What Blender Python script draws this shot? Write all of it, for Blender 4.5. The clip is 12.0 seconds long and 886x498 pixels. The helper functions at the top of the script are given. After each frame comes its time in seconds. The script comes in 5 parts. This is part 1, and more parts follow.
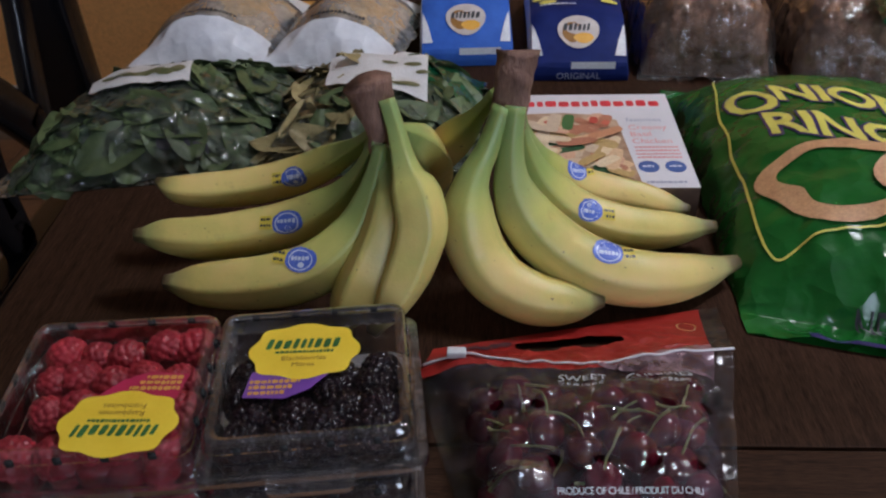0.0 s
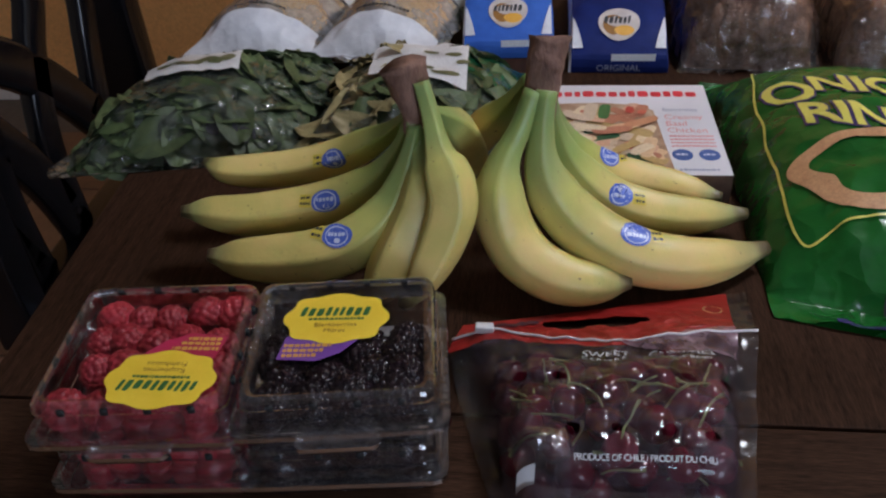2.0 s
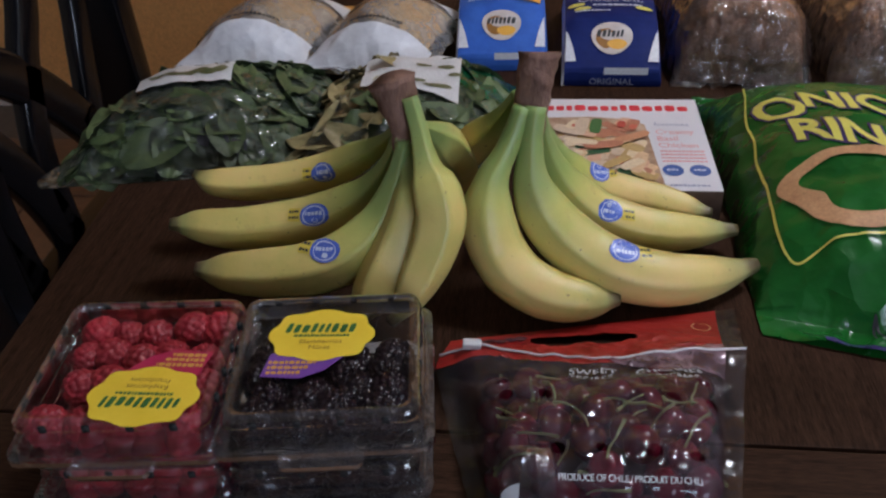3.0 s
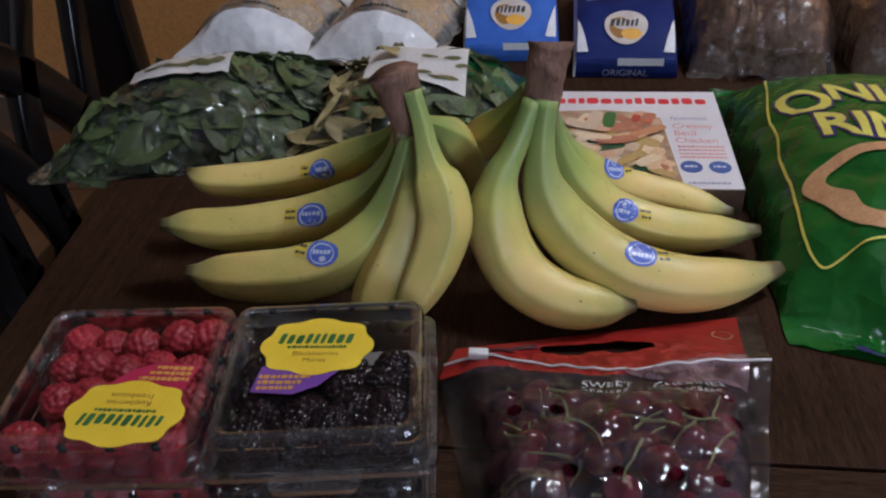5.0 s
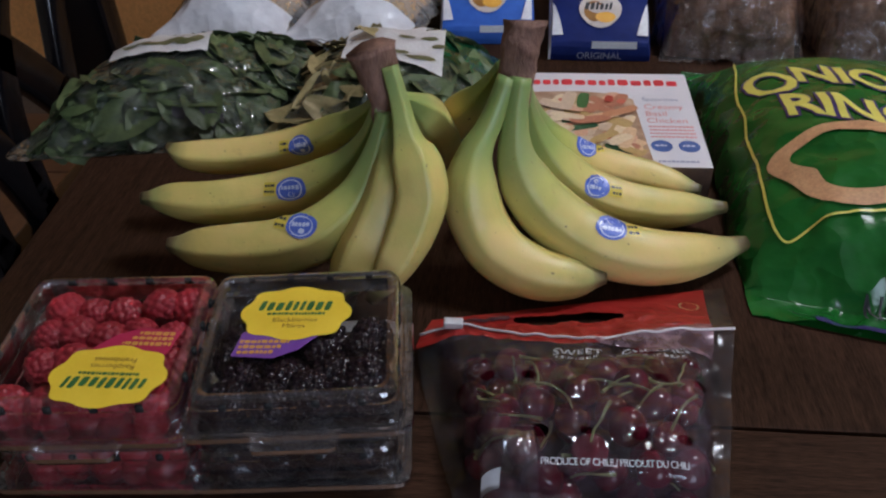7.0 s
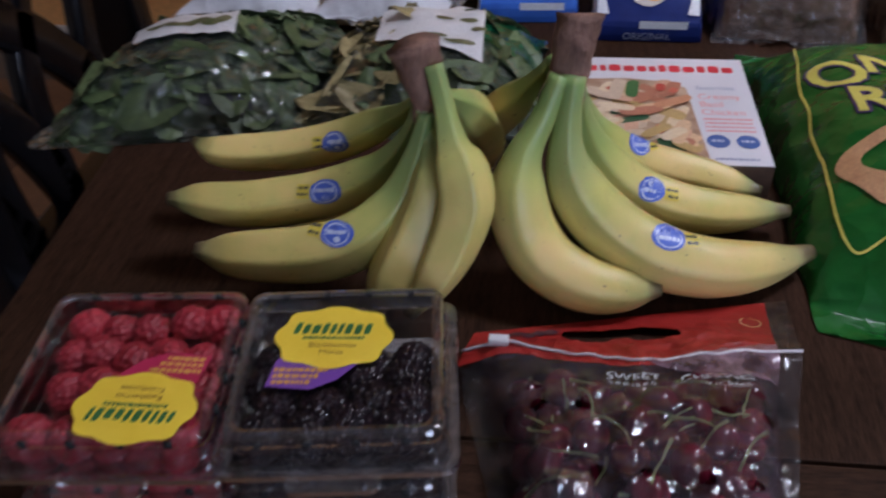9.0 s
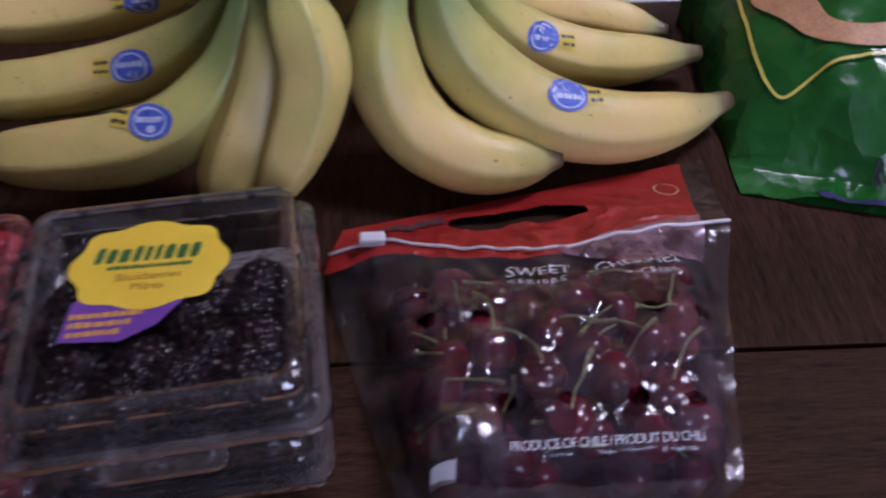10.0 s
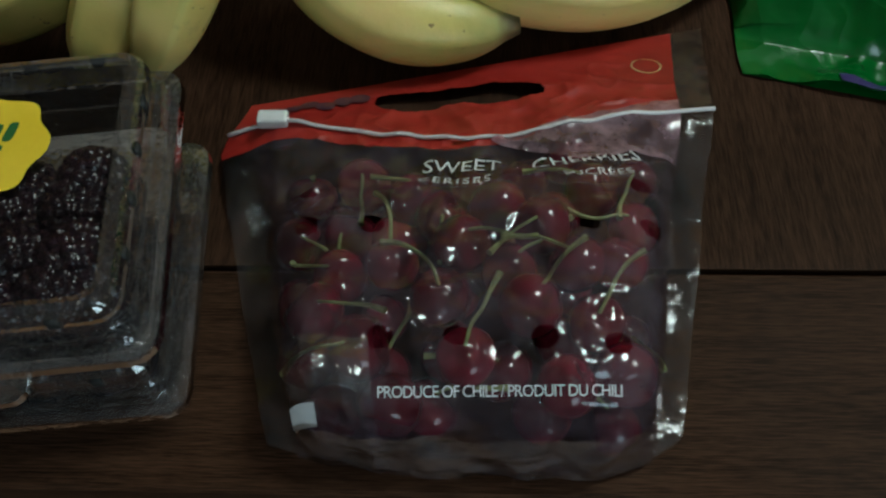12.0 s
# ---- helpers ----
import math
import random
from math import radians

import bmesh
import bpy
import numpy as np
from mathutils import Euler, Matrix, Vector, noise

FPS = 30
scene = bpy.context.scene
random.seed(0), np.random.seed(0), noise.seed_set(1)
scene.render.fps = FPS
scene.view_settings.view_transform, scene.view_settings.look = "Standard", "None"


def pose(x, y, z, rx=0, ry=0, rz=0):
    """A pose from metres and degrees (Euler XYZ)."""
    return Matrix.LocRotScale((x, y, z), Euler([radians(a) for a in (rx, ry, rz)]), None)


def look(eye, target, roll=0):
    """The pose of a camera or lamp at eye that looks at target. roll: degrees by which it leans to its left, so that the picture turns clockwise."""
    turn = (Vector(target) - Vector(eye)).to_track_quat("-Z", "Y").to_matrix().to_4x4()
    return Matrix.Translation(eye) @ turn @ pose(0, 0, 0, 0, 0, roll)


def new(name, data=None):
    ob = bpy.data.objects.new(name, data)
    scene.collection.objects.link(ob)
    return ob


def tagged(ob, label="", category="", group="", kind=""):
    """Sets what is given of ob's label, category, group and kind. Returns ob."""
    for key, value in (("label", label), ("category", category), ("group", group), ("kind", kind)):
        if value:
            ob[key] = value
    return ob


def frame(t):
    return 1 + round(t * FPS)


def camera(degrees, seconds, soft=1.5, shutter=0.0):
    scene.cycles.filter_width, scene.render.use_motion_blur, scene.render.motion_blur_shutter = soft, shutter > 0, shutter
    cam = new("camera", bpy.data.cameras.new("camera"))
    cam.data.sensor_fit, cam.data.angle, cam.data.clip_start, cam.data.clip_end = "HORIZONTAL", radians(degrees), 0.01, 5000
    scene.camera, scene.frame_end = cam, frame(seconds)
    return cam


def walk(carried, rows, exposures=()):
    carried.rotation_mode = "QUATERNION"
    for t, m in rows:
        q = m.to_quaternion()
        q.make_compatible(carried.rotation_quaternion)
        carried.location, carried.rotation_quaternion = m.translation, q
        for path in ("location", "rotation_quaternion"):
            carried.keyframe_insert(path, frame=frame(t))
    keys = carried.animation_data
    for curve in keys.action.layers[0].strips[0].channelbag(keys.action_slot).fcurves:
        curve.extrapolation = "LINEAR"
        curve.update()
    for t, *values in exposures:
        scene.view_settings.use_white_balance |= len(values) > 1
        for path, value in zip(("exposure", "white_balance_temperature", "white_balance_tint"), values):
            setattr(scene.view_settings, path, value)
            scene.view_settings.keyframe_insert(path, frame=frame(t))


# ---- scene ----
cam = camera(55.4, 12.0, soft=2.2, shutter=0.5)
PATH = [
    (0, (0.046, 0.038, 1.198), (-0.048, 1.645, 0.011), -2.0),
    (0.5, (0.065, 0.028, 1.196), (-0.092, 1.63, 0.009), -2.2),
    (1, (0.072, 0.019, 1.195), (-0.116, 1.628, 0.022), -3.2),
    (1.5, (0.066, 0.018, 1.193), (-0.131, 1.614, 0.004), -3.3),
    (2, (0.062, 0.011, 1.196), (-0.15, 1.613, 0.017), -3.4),
    (2.5, (0.064, 0.011, 1.196), (-0.161, 1.608, 0.013), -3.3),
    (3, (0.069, 0.017, 1.2), (-0.138, 1.629, 0.034), -2.9),
    (3.2, (0.071, 0.023, 1.198), (-0.137, 1.64, 0.04), -3.0),
    (5, (0.068, 0.053, 1.185), (-0.16, 1.65, 0.002), -3.3),
    (5.5, (0.059, 0.054, 1.193), (-0.163, 1.629, -0.019), -2.9),
    (6, (0.054, 0.045, 1.186), (-0.156, 1.626, -0.02), -2.8),
    (6.5, (0.062, 0.038, 1.189), (-0.127, 1.607, -0.037), -2.2),
    (7, (0.071, 0.033, 1.185), (-0.103, 1.619, -0.02), -2.0),
    (8.8, (0.066, 0.055, 1.184), (-0.238, 1.613, -0.034), -3.9),
    (9, (0.051, 0.085, 1.189), (-0.173, 1.607, -0.09), -2.8),
    (9.2, (0.048, 0.1, 1.181), (-0.102, 1.624, -0.105), -1.9),
    (9.5, (0.036, 0.132, 1.157), (0.017, 1.56, -0.244), -1.2),
    (9.7, (0.035, 0.157, 1.142), (0.074, 1.487, -0.351), -0.1),
    (9.8, (0.036, 0.161, 1.134), (0.094, 1.479, -0.37), 0.4),
    (10, (0.054, 0.178, 1.122), (0.105, 1.48, -0.395), -0.2),
    (10.2, (0.078, 0.199, 1.112), (0.104, 1.441, -0.455), -0.6),
    (10.5, (0.111, 0.223, 1.082), (0.037, 1.327, -0.584), -5.0),
    (11, (0.129, 0.238, 1.076), (0.054, 1.305, -0.614), -4.5),
    (11.5, (0.13, 0.237, 1.073), (0.048, 1.292, -0.624), -4.1),
    (12, (0.125, 0.238, 1.07), (0.021, 1.27, -0.64), -4.6),
]
walk(cam, [(t, look(eye, target, roll)) for t, eye, target, roll in PATH],
     [(0, -0.19, 5820, 12), (7.2, -0.22, 5820, 12), (9.3, -0.20, 5500, 22), (9.9, -0.15, 5450, 34), (10.4, -0.32, 5480, 40), (11.0, -0.29, 5600, 22), (11.5, -0.38, 5750, 4), (12.0, -0.41, 5850, -16)])
import mathutils.kdtree
from mathutils.bvhtree import BVHTree

# ---- world and lamps ----
T = 0.75                      # height of the table top
world = bpy.data.worlds.new("world")
scene.world = world
world.use_nodes = True
world.node_tree.nodes["Background"].inputs[0].default_value = (0.55, 0.62, 0.8, 1)
world.node_tree.nodes["Background"].inputs[1].default_value = 0.03


def area_lamp(name, m, size, size_y, watts, colour):
    d = bpy.data.lights.new(name, "AREA")
    d.shape, d.size, d.size_y, d.energy, d.color = "RECTANGLE", size, size_y, watts, colour
    ob = new(name, d)
    ob.matrix_world = m
    return ob


area_lamp("ceiling_light", look((0.95, 0.80, 2.42), (0.15, 0.65, 0.75)), 0.34, 0.34, 13.0, (0.92, 0.95, 1.0))
area_lamp("window_daylight", look((1.3, -2.02, 1.5), (-0.3, 1.4, 0.9)), 1.1, 1.2, 28.0, (0.78, 0.86, 1.0))

# ---- materials ----


def nodes_of(name):
    m = bpy.data.materials.new(name)
    m.use_nodes = True
    nt = m.node_tree
    return m, nt, nt.nodes["Principled BSDF"], nt.nodes["Material Output"]


def ramp(nt, fac, stops):
    r = nt.nodes.new("ShaderNodeValToRGB")
    e = r.color_ramp.elements
    while len(e) < len(stops):
        e.new(0.5)
    for k, (p, c) in zip(e, stops):
        k.position, k.color = p, (*c, 1)
    nt.links.new(fac, r.inputs[0])
    return r.outputs[0]


def noise_tex(nt, scale, detail=4.0, stretch=None, rough=0.6, coord="Object"):
    tc = nt.nodes.new("ShaderNodeTexCoord")
    out = tc.outputs[coord]
    if stretch:
        mp = nt.nodes.new("ShaderNodeMapping")
        mp.inputs["Scale"].default_value = stretch
        nt.links.new(out, mp.inputs[0])
        out = mp.outputs[0]
    n = nt.nodes.new("ShaderNodeTexNoise")
    n.inputs["Scale"].default_value, n.inputs["Detail"].default_value, n.inputs["Roughness"].default_value = scale, detail, rough
    nt.links.new(out, n.inputs["Vector"])
    return n.outputs["Fac"]


def bump_to(nt, height, target, strength, distance):
    b = nt.nodes.new("ShaderNodeBump")
    b.inputs["Strength"].default_value, b.inputs["Distance"].default_value = strength, distance
    nt.links.new(height, b.inputs["Height"])
    nt.links.new(b.outputs[0], target)
    return b


def crumpled(nt, scale):
    """Height of crumpled film: flat facets that meet in sharp, uneven creases."""
    tc = nt.nodes.new("ShaderNodeTexCoord")
    n = nt.nodes.new("ShaderNodeTexNoise")
    n.inputs["Scale"].default_value = scale * 0.8
    nt.links.new(tc.outputs["Object"], n.inputs["Vector"])
    add = nt.nodes.new("ShaderNodeVectorMath")
    add.operation = "MULTIPLY_ADD"
    add.inputs[1].default_value = (0.9 / scale,) * 3
    nt.links.new(n.outputs["Color"], add.inputs[0])
    nt.links.new(tc.outputs["Object"], add.inputs[2])
    v = nt.nodes.new("ShaderNodeTexVoronoi")
    v.feature = "F1"
    v.inputs["Scale"].default_value = scale
    nt.links.new(add.outputs[0], v.inputs["Vector"])
    return v.outputs["Distance"]


def mix_rgb(nt, fac, a, b, blend="MIX"):
    x = nt.nodes.new("ShaderNodeMix")
    x.data_type, x.blend_type = "RGBA", blend
    for sock, v in ((x.inputs[0], fac), (x.inputs[6], a), (x.inputs[7], b)):
        if isinstance(v, (int, float)):
            sock.default_value = v
        elif isinstance(v, tuple):
            sock.default_value = (*v, 1)
        else:
            nt.links.new(v, sock)
    return x.outputs[2]


def surface(name, dark, light, scale=60.0, rough=0.5, bump=0.2, depth=0.001, stretch=None, fine=400.0, metal=0.0, spec=0.5, sss=0.0, vary=0.0, crumple=0.0):
    """A solid stuff with variation at two scales and a fine relief."""
    grain = 0.25 if bump > 0.05 else 0.05
    m, nt, p, out = nodes_of(name)
    big, small = noise_tex(nt, scale, 5, stretch), noise_tex(nt, fine, 3, stretch)
    col = ramp(nt, big, [(0.3, dark), (0.7, light)])
    col = mix_rgb(nt, grain, col, ramp(nt, small, [(0.35, tuple(v * 0.6 for v in dark)), (0.65, tuple(min(1, v * 1.2) for v in light))]))
    if vary:
        oi = nt.nodes.new("ShaderNodeObjectInfo")
        hsv = nt.nodes.new("ShaderNodeHueSaturation")
        mr = nt.nodes.new("ShaderNodeMapRange")
        mr.inputs[3].default_value, mr.inputs[4].default_value = 1 - vary, 1 + vary
        nt.links.new(oi.outputs["Random"], mr.inputs[0])
        nt.links.new(mr.outputs[0], hsv.inputs["Value"])
        nt.links.new(col, hsv.inputs["Color"])
        col = hsv.outputs[0]
    nt.links.new(col, p.inputs["Base Color"])
    rr = nt.nodes.new("ShaderNodeMapRange")
    rr.inputs[3].default_value, rr.inputs[4].default_value = max(0.03, rough - 0.1), min(1, rough + 0.1)
    nt.links.new(small, rr.inputs[0])
    nt.links.new(rr.outputs[0], p.inputs["Roughness"])
    p.inputs["Metallic"].default_value, p.inputs["Specular IOR Level"].default_value = metal, spec
    if sss:
        p.inputs["Subsurface Weight"].default_value, p.inputs["Subsurface Scale"].default_value = sss, 0.004
        p.inputs["Subsurface Radius"].default_value = (1.0, 0.4, 0.2)
    b = bump_to(nt, small, p.inputs["Normal"], bump, depth)
    if crumple:
        bump_to(nt, crumpled(nt, fine), b.inputs["Normal"], crumple, 0.006)
    return m


def film(name, tint, haze, gloss_rough=0.08, crease=0.5, scale=45.0, milky=(0.8, 0.8, 0.82), gain=1.0, crumple=0.0, stretch=None):
    """Clear or milky packing film: mostly let through, a little scattered, glossy at the folds."""
    m, nt, p, out = nodes_of(name)
    nt.nodes.remove(p)
    tr, df, tl, gl = (nt.nodes.new("ShaderNodeBsdf" + k) for k in ("Transparent", "Diffuse", "Translucent", "Glossy"))
    tr.inputs[0].default_value, df.inputs[0].default_value, tl.inputs[0].default_value = (*tint, 1), (*milky, 1), (*milky, 1)
    gl.inputs[0].default_value = (1, 1, 1, 1)
    gl.inputs["Roughness"].default_value = gloss_rough
    n1 = noise_tex(nt, scale, 4, stretch, 0.65)
    b = nt.nodes.new("ShaderNodeBump")
    b.inputs["Strength"].default_value, b.inputs["Distance"].default_value = crease, 0.006
    height = n1
    if crumple:
        ma = nt.nodes.new("ShaderNodeMath")
        ma.operation = "MULTIPLY_ADD"
        ma.inputs[1].default_value = crumple
        nt.links.new(crumpled(nt, scale), ma.inputs[0])
        nt.links.new(n1, ma.inputs[2])
        height = ma.outputs[0]
    nt.links.new(height, b.inputs["Height"])
    fr = nt.nodes.new("ShaderNodeFresnel")
    fr.inputs[0].default_value = 1.5
    nt.links.new(b.outputs[0], fr.inputs["Normal"])
    nt.links.new(b.outputs[0], gl.inputs["Normal"])
    nt.links.new(b.outputs[0], df.inputs["Normal"])
    a = nt.nodes.new("ShaderNodeMixShader")
    a.inputs[0].default_value = 0.5
    nt.links.new(df.outputs[0], a.inputs[1])
    nt.links.new(tl.outputs[0], a.inputs[2])
    hz = nt.nodes.new("ShaderNodeMapRange")
    hz.inputs[1].default_value, hz.inputs[2].default_value = 0.35, 0.7
    hz.inputs[3].default_value, hz.inputs[4].default_value = haze * 0.2, haze * 1.9
    nt.links.new(n1, hz.inputs[0])
    c = nt.nodes.new("ShaderNodeMixShader")
    nt.links.new(hz.outputs[0], c.inputs[0])
    nt.links.new(tr.outputs[0], c.inputs[1])
    nt.links.new(a.outputs[0], c.inputs[2])
    mul = nt.nodes.new("ShaderNodeMath")
    mul.operation, mul.use_clamp = "MULTIPLY", True
    mul.inputs[1].default_value = gain
    nt.links.new(fr.outputs[0], mul.inputs[0])
    d = nt.nodes.new("ShaderNodeMixShader")
    nt.links.new(mul.outputs[0], d.inputs[0])
    nt.links.new(c.outputs[0], d.inputs[1])
    nt.links.new(gl.outputs[0], d.inputs[2])
    nt.links.new(d.outputs[0], out.inputs[0])
    return m


def wood(name, dark, light, along, rough=0.38):
    st = (1.2, 22.0, 22.0) if along == "x" else (22.0, 1.2, 22.0)
    m, nt, p, out = nodes_of(name)
    grain, pore = noise_tex(nt, 9, 8, st, 0.65), noise_tex(nt, 60, 4, st)
    blot = noise_tex(nt, 5, 3)
    col = ramp(nt, grain, [(0.25, dark), (0.5, tuple((a + b) / 2 for a, b in zip(dark, light))), (0.75, light)])
    col = mix_rgb(nt, 0.4, col, ramp(nt, pore, [(0.4, tuple(v * 0.4 for v in dark)), (0.62, light)]))
    col = mix_rgb(nt, 0.5, col, ramp(nt, blot, [(0.3, (0.45, 0.45, 0.45)), (0.7, (1.35, 1.25, 1.15))]), "MULTIPLY")
    nt.links.new(col, p.inputs["Base Color"])
    rr = ramp(nt, blot, [(0.3, (rough - 0.08,) * 3), (0.7, (rough + 0.12,) * 3)])
    nt.links.new(rr, p.inputs["Roughness"])
    p.inputs["Specular IOR Level"].default_value = 0.04
    bump_to(nt, pore, p.inputs["Normal"], 0.25, 0.0006)
    return m


def islands(name, colours, rough=0.5):
    m, nt, p, out = nodes_of(name)
    g = nt.nodes.new("ShaderNodeNewGeometry")
    c = ramp(nt, g.outputs["Random Per Island"], [(k / len(colours), c) for k, c in enumerate(colours)])
    c.node.color_ramp.interpolation = "CONSTANT"
    n = noise_tex(nt, 300, 3)
    c = mix_rgb(nt, 0.35, c, ramp(nt, n, [(0.3, (0.6, 0.55, 0.5)), (0.7, (1.2, 1.2, 1.2))]), "MULTIPLY")
    nt.links.new(c, p.inputs["Base Color"])
    p.inputs["Roughness"].default_value = rough
    return m


def banana_skin():
    m, nt, p, out = nodes_of("banana_skin")
    uv = nt.nodes.new("ShaderNodeUVMap")
    sep = nt.nodes.new("ShaderNodeSeparateXYZ")
    nt.links.new(uv.outputs[0], sep.inputs[0])
    wob = noise_tex(nt, 28, 3)
    add = nt.nodes.new("ShaderNodeMath")
    add.operation = "MULTIPLY_ADD"
    nt.links.new(wob, add.inputs[0])
    add.inputs[1].default_value = 0.10
    nt.links.new(sep.outputs[0], add.inputs[2])
    col = ramp(nt, add.outputs[0], [(0.045, (0.06, 0.045, 0.02)), (0.085, (0.15, 0.12, 0.05)), (0.115, (0.36, 0.34, 0.12)), (0.22, (0.68, 0.54, 0.165)), (0.57, (0.71, 0.560, 0.180)), (0.72, (0.56, 0.53, 0.15)), (0.82, (0.33, 0.40, 0.115)), (1.0, (0.23, 0.33, 0.10))])
    blush = noise_tex(nt, 14, 4)
    col = mix_rgb(nt, 0.6, col, ramp(nt, blush, [(0.33, (0.70, 0.84, 0.64)), (0.5, (1.0, 1.0, 1.0)), (0.66, (1.12, 0.98, 1.25))]), "MULTIPLY")
    ang = nt.nodes.new("ShaderNodeMath")
    ang.operation = "MULTIPLY_ADD"
    nt.links.new(sep.outputs[1], ang.inputs[0])
    ang.inputs[1].default_value, ang.inputs[2].default_value = 5 * math.pi, -0.785
    cs = nt.nodes.new("ShaderNodeMath")
    cs.operation = "COSINE"
    nt.links.new(ang.outputs[0], cs.inputs[0])
    ab = nt.nodes.new("ShaderNodeMath")
    ab.operation = "ABSOLUTE"
    nt.links.new(cs.outputs[0], ab.inputs[0])
    ridge = ramp(nt, ab.outputs[0], [(0.88, (0, 0, 0)), (1.0, (0.38, 0.38, 0.38))])
    along = ramp(nt, sep.outputs[0], [(0.2, (0.25, 0.25, 0.25)), (0.6, (1, 1, 1))])
    col = mix_rgb(nt, mix_rgb(nt, 1.0, ridge, along, "MULTIPLY"), col, (0.36, 0.39, 0.10))
    scuff = noise_tex(nt, 45, 6, (1, 1, 1), 0.75)
    col = mix_rgb(nt, ramp(nt, scuff, [(0.60, (0, 0, 0)), (0.72, (0.45, 0.45, 0.45))]), col, (0.40, 0.29, 0.10))
    spots = noise_tex(nt, 210, 2)
    col = mix_rgb(nt, ramp(nt, spots, [(0.70, (0, 0, 0)), (0.76, (0.8, 0.8, 0.8))]), col, (0.16, 0.09, 0.03))
    nt.links.new(col, p.inputs["Base Color"])
    nt.links.new(ramp(nt, blush, [(0.3, (0.34,) * 3), (0.7, (0.52,) * 3)]), p.inputs["Roughness"])
    p.inputs["Subsurface Weight"].default_value, p.inputs["Subsurface Scale"].default_value = 0.12, 0.003
    bump_to(nt, noise_tex(nt, 55, 6), p.inputs["Normal"], 0.35, 0.002)
    return m


